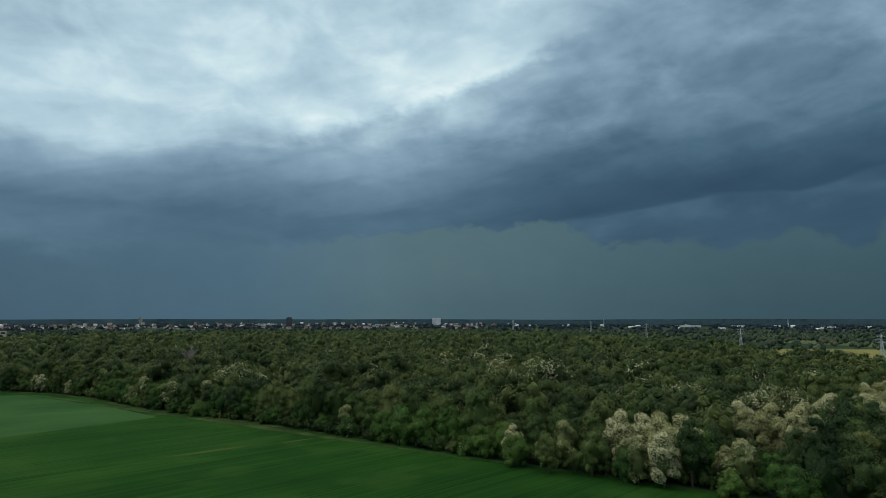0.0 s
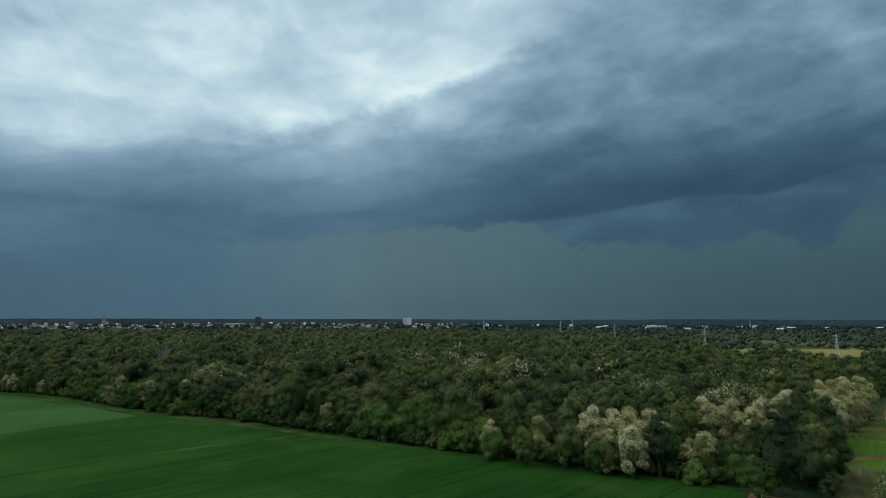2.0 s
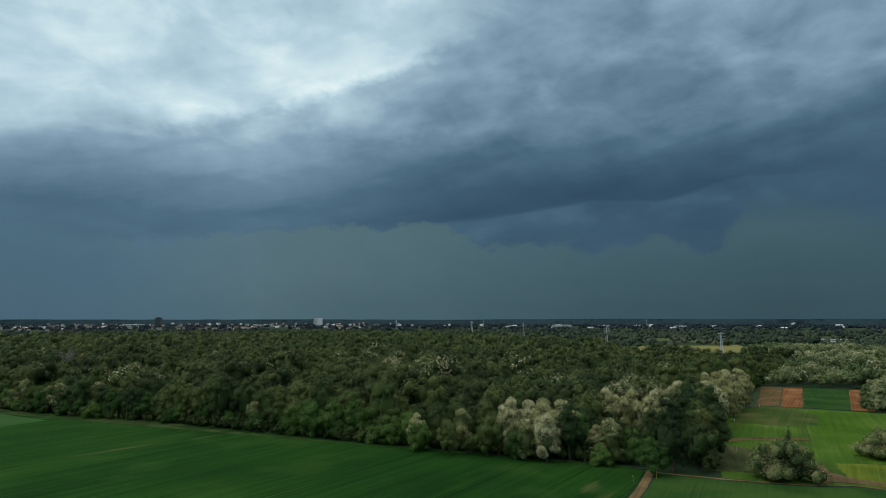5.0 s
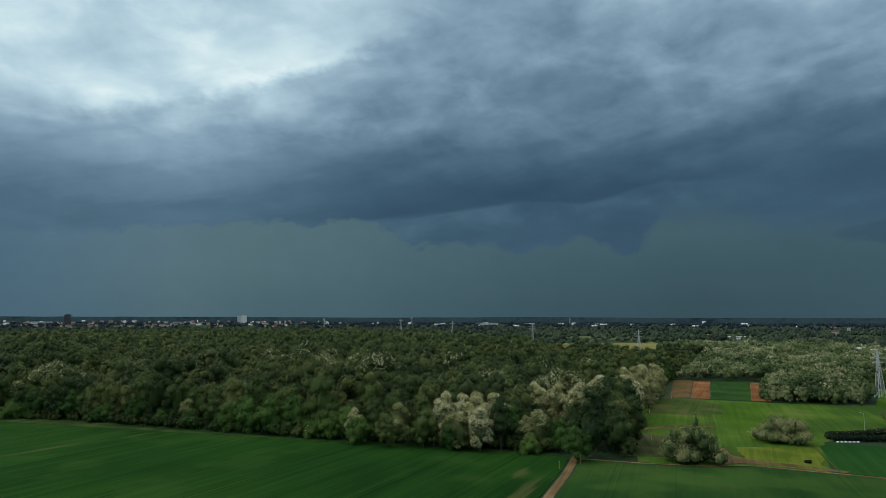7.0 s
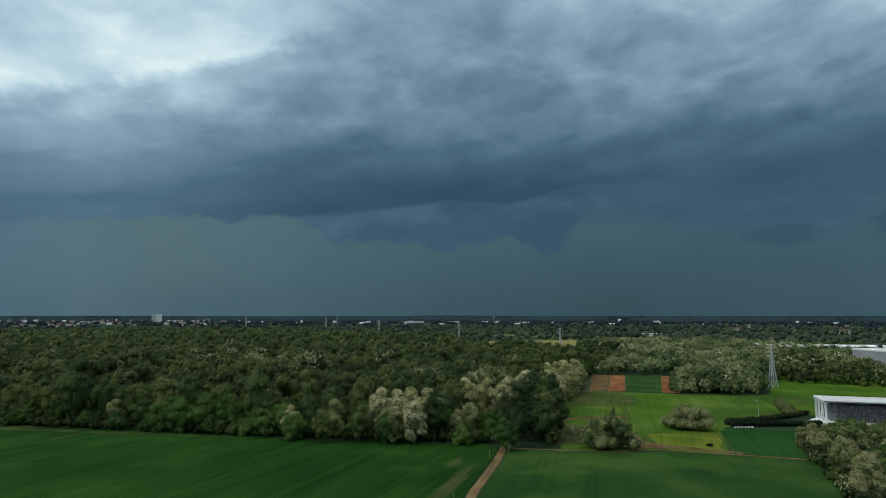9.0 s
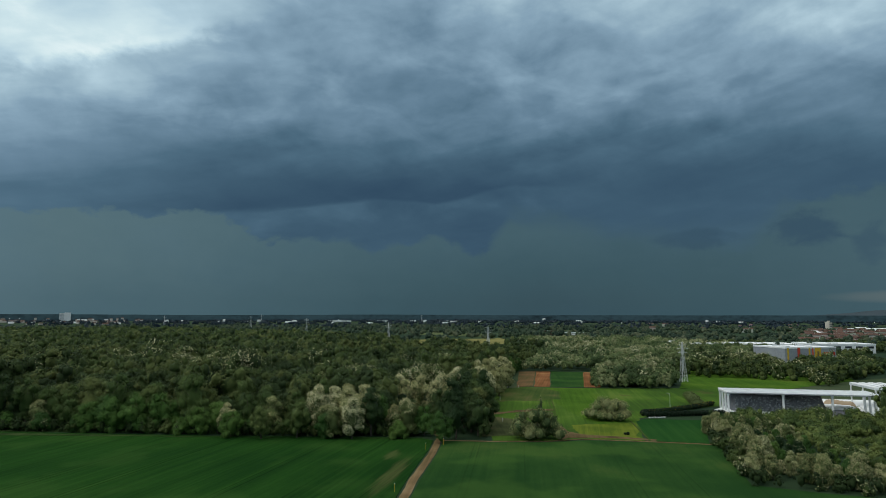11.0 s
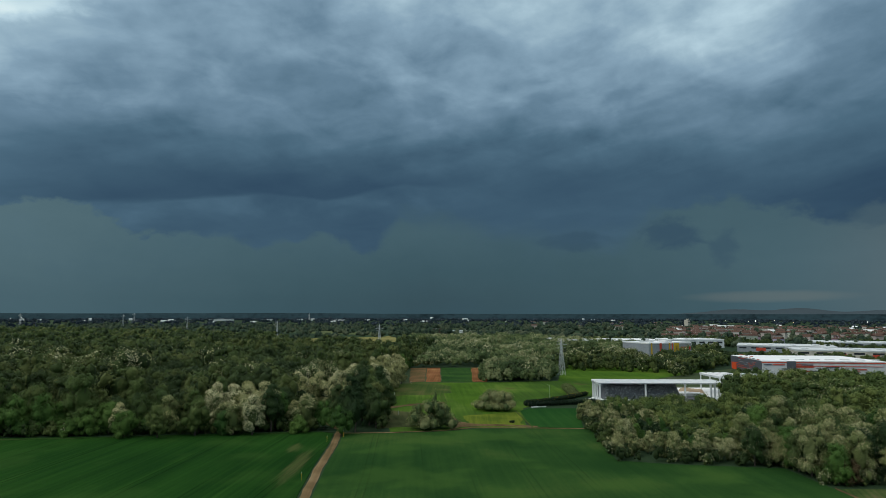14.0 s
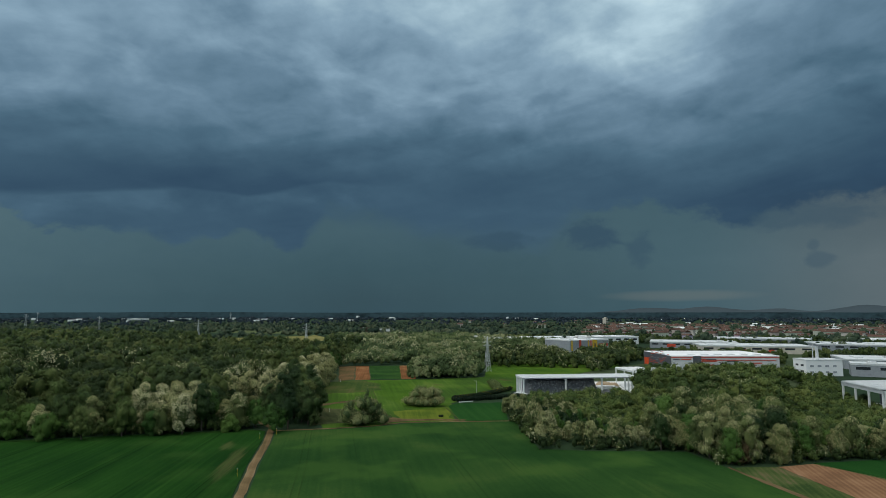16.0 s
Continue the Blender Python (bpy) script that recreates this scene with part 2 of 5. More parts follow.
M = {}
M["leaf"] = leafy("leaf_green", (0.03, 0.055, 0.016), (0.066, 0.105, 0.026), (0.13, 0.15, 0.046), lone=True)
M["leaf_grove"] = leafy("leaf_grove", (0.07, 0.098, 0.03), (0.125, 0.153, 0.05), (0.19, 0.21, 0.085), lone=True)
M["leaf_bush"] = leafy("leaf_bush", (0.05, 0.078, 0.026), (0.12, 0.15, 0.052), (0.22, 0.225, 0.1), 3.0, grit=1.6)
M["leaf_bright"] = leafy("leaf_bright", (0.034, 0.082, 0.016), (0.06, 0.125, 0.024), (0.1, 0.165, 0.034), lone=True)
M["leaf_dark"] = leafy("leaf_dark", (0.018, 0.04, 0.012), (0.032, 0.06, 0.017), (0.058, 0.09, 0.026), lone=True)
M["leaf_pale"] = leafy("leaf_pale", (0.05, 0.08, 0.028), (0.1, 0.14, 0.048), (0.22, 0.235, 0.11), 9.0, grit=0.7)
M["leaf_far"] = leafy("leaf_far", (0.024, 0.042, 0.012), (0.051, 0.078, 0.019), (0.1, 0.117, 0.034), 9.0, grit=0.7)
M["leaf_copse"] = leafy("leaf_copse", (0.036, 0.062, 0.016), (0.076, 0.112, 0.026), (0.14, 0.165, 0.045), 6.0, grit=1.0)
# blue of distance haze mixed into these leaf colours, strongest at the horizon
M["leaf_distant_hazed"] = leafy("leaf_distant_hazed", (0.025, 0.045, 0.029), (0.048, 0.074, 0.041), (0.1, 0.115, 0.065), 22.0, grit=0.25)
M["leaf_horizon_hazed"] = leafy("leaf_horizon_hazed", (0.014, 0.027, 0.037), (0.024, 0.04, 0.052), (0.045, 0.06, 0.07), 40.0, grit=0.1)
M["blossom"] = leafy("blossom_cream", (0.36, 0.345, 0.15), (0.54, 0.51, 0.26), (0.68, 0.64, 0.38), lone=True)
M["blossom_far"] = leafy("blossom_far", (0.28, 0.28, 0.13), (0.5, 0.485, 0.26), (0.68, 0.65, 0.42))
M["bright_white"] = plain("bright_white", (0.85, 0.85, 0.84), .6, .3, size=.1, dirt=.05)
M["bark"] = plain("bark", (0.09, 0.075, 0.06), 0.9, 0.1, size=5.0, dirt=0.3)
M["white"] = plain("white_concrete", (0.72, 0.73, 0.72), 0.6, 0.3, size=0.8, dirt=0.1)
M["steel"] = plain("galvanised_steel", (0.55, 0.57, 0.57), 0.55, 0.4, 0.1, size=2.0)
M["grey"] = plain("grey_panel", (0.3, 0.32, 0.34), 0.55, 0.4, size=0.6)
M["pale_panel"] = plain("pale_panel", (0.62, 0.62, 0.62), 0.55, 0.4, size=0.6)
M["red"] = plain("red_panel", (0.55, 0.07, 0.035), 0.5, 0.4, size=0.6)
M["dark"] = plain("dark_glass", (0.03, 0.035, 0.04), 0.2, 0.5, size=1.0)
M["tile"] = plain("clay_tile", (0.105, 0.06, 0.044), 0.85, 0.15, size=0.5, dirt=0.25)
M["plaster"] = plain("plaster", (0.55, 0.5, 0.42), 0.8, 0.2, size=0.4, dirt=0.15)
M["yellow"] = plain("yellow_panel", (0.65, 0.42, 0.04), 0.5, 0.3, size=0.6)


def field_mat(name, dark, mid, lite, direction, rows=0.0, tram=0.0, patch=0.012, relief=0.3, worn=None, bare=(), pools=None, deep=0.85, streak=1.0):
    """Field surface: drill rows along a direction (degrees from +Y, clockwise), wheel tracks, wet patches."""
    m, t, s, here = material(name, 0.95, 0.02)
    sep = t.node("ShaderNodeSeparateXYZ", i0=here)
    c, k = math.cos(direction * D), math.sin(direction * D)
    across = t.math("MULTIPLY_ADD", sep.outputs[0], c, t.math("MULTIPLY", sep.outputs[1], -k))
    along = t.math("MULTIPLY_ADD", sep.outputs[0], k, t.math("MULTIPLY", sep.outputs[1], c))
    line = t.node("ShaderNodeCombineXYZ", i0=across, i1=t.math("MULTIPLY", along, 0.04), i2=0.0).outputs[0]
    a = t.noise(here, patch, 3.0, 0.5, 0.4)
    b = t.noise(line, 0.35, 4.0, 0.6)
    g = t.noise(here, 1.6, 5.0, 0.65)
    h = t.noise(t.node("ShaderNodeCombineXYZ", i0=across, i1=t.math("MULTIPLY", along, 0.012), i2=0.0).outputs[0], 0.9, 4.0, 0.65)
    f = t.math("ADD", t.math("MULTIPLY_ADD", a, 0.75, -0.12), t.math("MULTIPLY_ADD", b, 0.4 * streak, t.math("MULTIPLY_ADD", h, 0.42 * streak, t.math("MULTIPLY_ADD", g, 0.2, 0.13 - 0.41 * streak))))
    if rows:
        w = t.math("SINE", t.math("MULTIPLY", across, 2 * math.pi / rows))
        f = t.math("MULTIPLY_ADD", w, 0.05, f)
    colour = t.ramp(f, [(0.36, dark), (0.52, mid), (0.7, lite)])
    if tram:
        wob = t.math("MULTIPLY_ADD", t.noise(here, 0.03, 1.0), 0.8, across)
        d = t.math("PINGPONG", wob, tram / 2)
        pair = t.math("ABSOLUTE", t.math("SUBTRACT", d, 0.9))
        cut = t.math("MULTIPLY", t.step(pair, 0.06, 0.3, 1.0, 0.0), t.step(t.noise(line, 0.11, 3.0), 0.4, 0.6, 0.12 * deep, deep))
        colour = t.mix(cut, colour, tuple(x * 0.42 for x in dark))
    if worn:
        spot = t.step(t.noise(here, 0.07, 5.0, 0.65), 0.58, 0.7, 0.0, 0.75)
        colour = t.mix(spot, colour, worn)
    if pools:
        colour = t.mix(t.step(t.noise(here, 0.04, 3.0, 0.5), 0.5, 0.66, 0.0, 0.4), colour, pools)
    for x, y, turn, half, wide in bare:
        ca, sa = math.cos(turn * D), math.sin(turn * D)
        dx, dy = t.math("SUBTRACT", sep.outputs[0], x), t.math("SUBTRACT", sep.outputs[1], y)
        p = t.math("MULTIPLY", t.math("MULTIPLY_ADD", dx, sa, t.math("MULTIPLY", dy, ca)), 1 / half)
        q = t.math("MULTIPLY", t.math("MULTIPLY_ADD", dx, ca, t.math("MULTIPLY", dy, -sa)), 1 / wide)
        r = t.math("MULTIPLY_ADD", p, p, t.math("MULTIPLY_ADD", q, q, t.math("MULTIPLY_ADD", t.noise(line, 0.9, 6.0, 0.75), 4.6, -2.0)))
        colour = t.mix(t.step(r, 0.0, 1.6, 0.6, 0.0), colour, (0.085, 0.09, 0.032))
    t.plug(s, "Base Color", colour)
    bump(t, s, g, relief, 0.25)
    return m


M["ground"] = field_mat("rough_grass", (0.035, 0.055, 0.02), (0.06, 0.085, 0.03), (0.11, 0.12, 0.05), 40)
M["wheat"] = field_mat("young_wheat", (0.0075, 0.033, 0.0055), (0.014, 0.052, 0.008), (0.029, 0.077, 0.013), 46, tram=17.0, pools=(0.03, 0.074, 0.014), bare=((67, 137, 42, 22, 2.6), (79, 159, 40, 7, 2.2), (-52, 232, 50, 15, 1.5), (-28, 249, 50, 8, 1.2)))
M["wheat_east"] = field_mat("young_wheat_east", (0.0136, 0.0442, 0.0104), (0.0238, 0.0626, 0.0139), (0.051, 0.0884, 0.0202), 39, tram=14.0, patch=0.03, deep=0.3, streak=0.4, pools=(0.05, 0.105, 0.02))
M["wheat_light"] = field_mat("paler_wheat", (0.022, 0.064, 0.018), (0.034, 0.086, 0.024), (0.05, 0.108, 0.032), 58, patch=0.02, streak=0.5)
M["wheat_dark"] = field_mat("dark_wheat", (0.0095, 0.045, 0.0095), (0.0145, 0.058, 0.0115), (0.024, 0.074, 0.015), 40)
M["meadow"] = field_mat("meadow", (0.034, 0.072, 0.013), (0.056, 0.112, 0.015), (0.095, 0.145, 0.026), 40, patch=0.03, worn=(0.085, 0.07, 0.028))
M["lawn"] = field_mat("bright_grass", (0.036, 0.084, 0.009), (0.056, 0.115, 0.0122), (0.088, 0.138, 0.0191), 40, patch=0.03)
M["stubble"] = field_mat("dry_grass", (0.036, 0.066, 0.016), (0.06, 0.084, 0.021), (0.095, 0.092, 0.034), 44, patch=0.05)
M["yellowish"] = field_mat("mown_grass", (0.065, 0.1, 0.013), (0.11, 0.14, 0.018), (0.16, 0.165, 0.03), 44, patch=0.06)
M["soil"] = field_mat("tilled_soil", (0.14, 0.062, 0.024), (0.2, 0.088, 0.036), (0.27, 0.135, 0.06), 44, rows=1.6, patch=0.05)
M["soil_pale"] = field_mat("pale_soil", (0.085, 0.07, 0.028), (0.14, 0.085, 0.04), (0.2, 0.115, 0.055), 44, rows=1.6, patch=0.06)
M["track"] = field_mat("dirt_track", (0.10, 0.07, 0.032), (0.165, 0.112, 0.056), (0.245, 0.175, 0.098), 37, patch=0.1)
M["soil_dry"] = field_mat("dry_tilled_soil", (0.16, 0.085, 0.045), (0.235, 0.128, 0.068), (0.3, 0.175, 0.1), 62, rows=1.4, patch=0.06)
M["earth"] = field_mat("bare_earth", (0.08, 0.055, 0.028), (0.13, 0.09, 0.045), (0.19, 0.13, 0.07), 40, patch=0.1)
M["verge"] = field_mat("rank_verge", (0.02, 0.04, 0.012), (0.035, 0.06, 0.018), (0.06, 0.085, 0.03), 40, patch=0.06)
def plain_mat(name):
    """Distant farmland: long plots of crop, pasture and ploughed earth."""
    m, t, s, here = material(name, 0.9, 0.05)
    cell = t.node("ShaderNodeTexVoronoi", Vector=t.scaled(here, 0.0045, 0.009, 0.0), Scale=1.0)
    own = t.node("ShaderNodeSeparateColor", i0=cell.outputs["Color"]).outputs[0]
    rows = t.noise(t.scaled(here, 0.06, 0.012, 0.0), 1.0, 3.0)
    f = t.math("MULTIPLY_ADD", own, 0.8, t.math("MULTIPLY_ADD", rows, 0.5, -0.2))
    t.plug(s, "Base Color", t.ramp(f, [(0.0, (0.016, 0.032, 0.017)), (0.35, (0.022, 0.042, 0.02)), (0.6, (0.032, 0.056, 0.024)), (0.8, (0.05, 0.07, 0.032)), (0.95, (0.085, 0.088, 0.05))]))
    return m


M["far_ground"] = plain_mat("far_plain")
M["weedy"] = field_mat("weedy_rows", (0.03, 0.055, 0.016), (0.06, 0.085, 0.026), (0.12, 0.1, 0.05), 62, rows=1.5, patch=0.08)
M["rough"] = field_mat("rough_dry_grass", (0.035, 0.045, 0.018), (0.06, 0.07, 0.028), (0.1, 0.095, 0.045), 30, patch=0.1, relief=0.6)


# ---- mesh helpers ----
def link(name, bm, mat, parent=None, label=""):
    me = bpy.data.meshes.new(name)
    bm.to_mesh(me)
    bm.free()
    for x in (mat if isinstance(mat, (list, tuple)) else [mat]):
        me.materials.append(x)
    ob = new(name, me)
    if parent:
        ob.parent = parent
    if label:
        ob["label"] = label
    return ob


part = link


def arrays(name, verts, faces, mat, parent=None, mats=None):
    """One mesh object from arrays of corners and quads (or triangles)."""
    me = bpy.data.meshes.new(name)
    verts, faces = np.asarray(verts, np.float32), np.asarray(faces, np.int32)
    n, k = faces.shape
    me.vertices.add(len(verts))
    me.vertices.foreach_set("co", verts.ravel())
    me.loops.add(n * k)
    me.loops.foreach_set("vertex_index", faces.ravel())
    me.polygons.add(n)
    me.polygons.foreach_set("loop_start", np.arange(0, n * k, k, dtype=np.int32))
    me.polygons.foreach_set("use_smooth", np.ones(n, dtype=bool))
    me.update(calc_edges=True)
    me.materials.append(mat)
    ob = new(name, me)
    if parent:
        ob.parent = parent
    return ob


def box(bm, x0, x1, y0, y1, z0, z1, m=None, bevel=0.0):
    """Adds a box to bm, turned and placed by the matrix m."""
    mat = Matrix.Translation(((x0 + x1) / 2, (y0 + y1) / 2, (z0 + z1) / 2)) @ Matrix.Diagonal((x1 - x0, y1 - y0, z1 - z0, 1))
    r = bmesh.ops.create_cube(bm, size=1, matrix=(m or Matrix()) @ mat)
    if bevel:
        bmesh.ops.bevel(bm, geom=list({e for v in r["verts"] for e in v.link_edges}), offset=bevel, segments=1, affect="EDGES")
    return r["verts"]


def boxes(rows, m=None, bevel=0.0):
    bm = bmesh.new()
    for r in rows:
        box(bm, *r, m=m, bevel=bevel)
    return bm


def rod(bm, a, b, r0, r1=None, sides=6):
    a, b = Vector(a), Vector(b)
    d = b - a
    m = Matrix.Translation((a + b) / 2) @ d.to_track_quat("Z", "Y").to_matrix().to_4x4()
    bmesh.ops.create_cone(bm, cap_ends=True, segments=sides, radius1=r0, radius2=r0 if r1 is None else r1, depth=d.length, matrix=m)


def tube(bm, points, r, sides=4):
    """One unbroken bar through the points."""
    rings = []
    for p in points:
        rings.append([bm.verts.new((p[0] + r * math.cos(2 * math.pi * (k + .5) / sides), p[1] + r * math.sin(2 * math.pi * (k + .5) / sides), p[2])) for k in range(sides)])
    for a, b in zip(rings, rings[1:]):
        for k in range(sides):
            bm.faces.new((a[k], a[(k + 1) % sides], b[(k + 1) % sides], b[k]))
    bm.faces.new(rings[0][::-1])
    bm.faces.new(rings[-1])


def ragged(outline, amount, step=2.0):
    """The outline cut into short steps that wander a little."""
    out = []
    for (x0, y0), (x1, y1) in zip(outline, outline[1:] + outline[:1]):
        n = max(1, int(math.hypot(x1 - x0, y1 - y0) / step))
        for i in range(n):
            x, y = x0 + (x1 - x0) * i / n, y0 + (y1 - y0) * i / n
            a = noise.noise_vector(Vector((x * .12, y * .12, 1.5))) + 0.6 * noise.noise_vector(Vector((x * .45, y * .45, 4.5)))
            out.append((x + a.x * amount, y + a.y * amount))
    return out


def sheet(name, outline, z, mat, label, thick=0.4, rough=0.0):
    """A piece of ground with an outline and a real edge."""
    if rough:
        outline = ragged(outline, rough)
    bm = bmesh.new()
    vs = [bm.verts.new((x, y, z)) for x, y in outline]
    f = bm.faces.new(vs)
    if f.normal.z < 0:
        f.normal_flip()
    r = bmesh.ops.extrude_face_region(bm, geom=[f])
    bmesh.ops.translate(bm, verts=[v for v in r["geom"] if isinstance(v, bmesh.types.BMVert)], vec=(0, 0, -thick))
    bmesh.ops.recalc_face_normals(bm, faces=bm.faces[:])
    bmesh.ops.triangulate(bm, faces=[f for f in bm.faces if len(f.verts) > 4])
    return tagged(link(name, bm, mat), label, "field", kind="structure")


def plan(points, k=1.3):
    """Map places to metres."""
    return [(x * k, y * k) for x, y in points]


# ---- ground and fields ----
def build_ground():
    bm = bmesh.new()
    bmesh.ops.create_circle(bm, cap_ends=True, segments=96, radius=4950)
    tagged(link("ground", bm, M["far_ground"]), "flat green farmland plain reaching the horizon", "ground", kind="structure")


build_ground()
# edge of the wood along the wheat, from far to the dirt track
EDGE = plan([(-420, 420), (-300, 370), (-177, 306), (-150, 298), (-125, 281), (-93, 253), (-64, 233), (-40, 219), (-14, 200), (10, 182), (34, 164), (60, 147), (76, 136)])
TRACK = plan([(-110, -119), (10, 43), (40, 82), (55, 101.5), (71, 121), (78, 130.5), (81.5, 135), (83, 141), (85, 150)])
# side of the wood along the grass plots
SIDE = plan([(90, 126), (104, 146), (118, 164), (140, 192), (160, 216), (190, 246), (214, 270)])


def offset(line, d):
    out = []
    for i, (x, y) in enumerate(line):
        x0, y0 = line[max(i - 1, 0)]
        x1, y1 = line[min(i + 1, len(line) - 1)]
        n = math.hypot(x1 - x0, y1 - y0)
        out.append((x + d * (y1 - y0) / n, y - d * (x1 - x0) / n))
    return out


sheet("ground_wheat_west", EDGE + offset(TRACK[:6], -1.7)[::-1] + plan([(-500, -120)]), 0.14, M["wheat"], "dark green field of young wheat with wheel tracks")
sheet("ground_wheat_east", offset(TRACK[:6], 1.7) + plan([(90, 120.5), (102, 114), (111, 111), (122.5, 101), (134, 90), (142, 97), (107, 64), (113, 54), (127, 37), (118, 26), (90, -10), (70, -120), (-100, -120)]),
      0.14, M["wheat_east"], "dark green field of young wheat beside the dirt track")
sheet("ground_wheat_far", [(-222, 379), (-203, 382), (-163, 356), (-100, 302), (-150, 235), (-330, 235), (-330, 420)], 0.15, M["wheat_light"], "paler green parcel of young wheat by the wood", thick=0.3, rough=0.5)
sheet("ground_wheat_corner", plan([(124, 102.5), (134, 92), (143, 99), (166, 113), (150, 126), (144, 124)]), 0.12, M["wheat_dark"], "deep green wheat plot beside the flowering hedge")
sheet("ground_meadow", plan([(90, 123.5), (102, 116), (112, 113), (123, 103), (145, 124), (150, 128), (197, 133), (232, 172), (196, 193), (192, 196), (172, 214), (148, 202)]), 0.05, M["meadow"], "green meadow with dry patches between the woods", thick=0.2, rough=0.7)
sheet("ground_lawn", plan([(130, 128), (144, 124), (176, 172), (196, 192), (188, 200), (177, 206), (155, 176)]), 0.08, M["lawn"], "bright green strip of grass", thick=0.2, rough=2.2)
sheet("ground_stubble", plan([(134, 181), (158, 173), (174, 190), (178, 208), (160, 216)]), 0.085, M["stubble"], "dry brownish grass plot", thick=0.2, rough=2.2)
sheet("ground_mown", plan([(122.5, 130), (142.5, 123), (122.5, 103.5), (112.5, 114.5)]), 0.11, M["yellowish"], "yellow-green mown grass patch", thick=0.2, rough=1.6)
sheet("ground_rough", [(117.5, 167), (133, 190), (147, 199), (153, 186), (141, 165), (129, 164)], 0.1, M["rough"], "rough dry grass at the corner of the wood", thick=0.2, rough=1.6)
sheet("ground_strip", plan([(184, 208), (195, 198), (248, 253), (236, 266)]), 0.1, M["wheat_east"], "green crop strip between tilled plots", thick=0.2, rough=0.7)
sheet("ground_soil", plan([(178, 212), (183.5, 208), (235, 266), (228, 270)]), 0.12, M["soil"], "tilled reddish soil strip", thick=0.2, rough=0.7)
sheet("ground_soil_pale", plan([(171, 216), (177.5, 212.5), (227.5, 270), (219, 274)]), 0.12, M["soil_pale"], "pale tilled soil strip", thick=0.2, rough=0.7)
sheet("ground_soil_far", plan([(195, 198), (201, 194), (254, 248), (248, 253)]), 0.12, M["soil"], "narrow tilled reddish soil strip", thick=0.2, rough=0.7)
sheet("ground_meadow_far", plan([(228, 173), (262, 147), (330, 150), (420, 200), (330, 270), (285, 214)]), 0.05, M["lawn"], "bright green meadow around the pylon", thick=0.2, rough=0.7)
sheet("ground_meadow_side", plan([(180, 132), (200, 131), (238, 130), (264, 147), (229, 174)]), 0.03, M["meadow"], "green grass behind the hedge and shed", thick=0.2)
sheet("ground_soil_plot", [(153, 33), (163, 23), (173, 17), (190, 0), (160, -50), (110, -50), (125, -5)], 0.06, M["weedy"], "weedy green plot at the field corner", thick=0.2, rough=0.7)
sheet("ground_soil_bare", [(163, 23), (173, 17), (170, 8), (166, 0), (150, -30), (118, -40), (143, 2)], 0.1, M["soil_dry"], "bare brown tilled soil", thick=0.2, rough=0.7)
sheet("ground_plot_edge", [(154, 33), (152.5, 32), (142.5, 21), (134, 10), (122, -8), (123.5, -9), (135.5, 9), (144, 20)], 0.18, M["earth"], "tan trodden edge of the weedy plot", thick=0.3, rough=0.3)
sheet("ground_wheat_south", [(174, 16.5), (190, 4), (215, -60), (155, -60), (152, -30), (168, 0), (171, 8)], 0.12, M["wheat_dark"], "green wheat strip beside the bare soil", thick=0.3)
sheet("road_dirt_track", offset(TRACK, -1.1) + offset(TRACK, 1.1)[::-1], 0.04, M["track"], "pale dirt farm track with wheel ruts", thick=0.1, rough=0.3)
PATHWAY = plan([(78, 131), (90, 122.2), (102, 115.3), (111, 113), (123, 102), (134, 91)])
sheet("road_footpath", offset(PATHWAY, -0.5) + offset(PATHWAY, 0.5)[::-1], 0.13, M["track"], "narrow worn footpath along the field edge", thick=0.1)

# thin and dry places in the crop, wheel-worn earth, rank grass under the wood's edge
sheet("ground_earth", [(142, 150.5), (136, 149.5), (143, 155), (146, 160), (152, 170), (155, 169), (150, 160), (150, 153), (158, 143), (165, 133), (163, 132), (155, 141), (147, 148)], 0.135, M["earth"], "bare trodden earth where the paths meet", thick=0.15, rough=0.7)
WHEELS = [(153, 168), (160, 179), (170, 190), (183, 205), (195, 220), (210, 238), (222, 254)]
for k, d in enumerate((-0.8, 0.8)):
    sheet("road_wheel_rut_%d" % (k + 1), offset(offset(WHEELS, d), -.22) + offset(offset(WHEELS, d), .22)[::-1], 0.14, M["stubble"], "faint wheel rut across the meadow", thick=0.1)
sheet("ground_plot_line", offset([(186, 163), (161, 132)], -.3) + offset([(186, 163), (161, 132)], .3)[::-1], 0.2, M["stubble"], "pale trodden line along the plot", thick=0.25)
sheet("ground_brown_streak", [(150, 205), (165, 204), (180, 200), (181, 203), (168, 208), (152, 210)], 0.13, M["earth"], "brown worn streak in the grass", thick=0.15, rough=1.8)
VERGE = EDGE[2:] + plan([(79, 134)])
sheet("ground_verge", ragged(offset(VERGE, 2.2), .8) + offset(VERGE, -8)[::-1], 0.2, M["verge"], "rank dark grass along the wood's edge", thick=0.5)

# ---- trees ----
def lumps(rng, r, h0, h1, n, small=0.2, large=0.4, tall=1.0):
    """Leaf clumps that make up a crown: centres, radii and half heights."""
    half = (h1 - h0) / 2
    mid = h0 + half
    out = [((0, 0, mid), r * 0.7, half * 0.8)]
    belly = rng.uniform(-.35, .2)
    for i in range(n):
        z, a = rng.uniform(-.85, .84), rng.uniform(0, 2 * math.pi)
        wide = r * rng.uniform(.62, .86) * math.sqrt(1 - z * z) * (1 + belly * z)
        s = r * rng.uniform(small, large)
        out.append(((wide * math.cos(a), wide * math.sin(a), mid + z * half * .88), s, s * tall * rng.uniform(0.8, 1.35)))
    for k in range(2):
        s = r * rng.uniform(.22, .36)
        out.append(((rng.uniform(-.3, .3) * r, rng.uniform(-.3, .3) * r, h1 - s * rng.uniform(.7, 1.2)), s, s * 1.1))
    return out


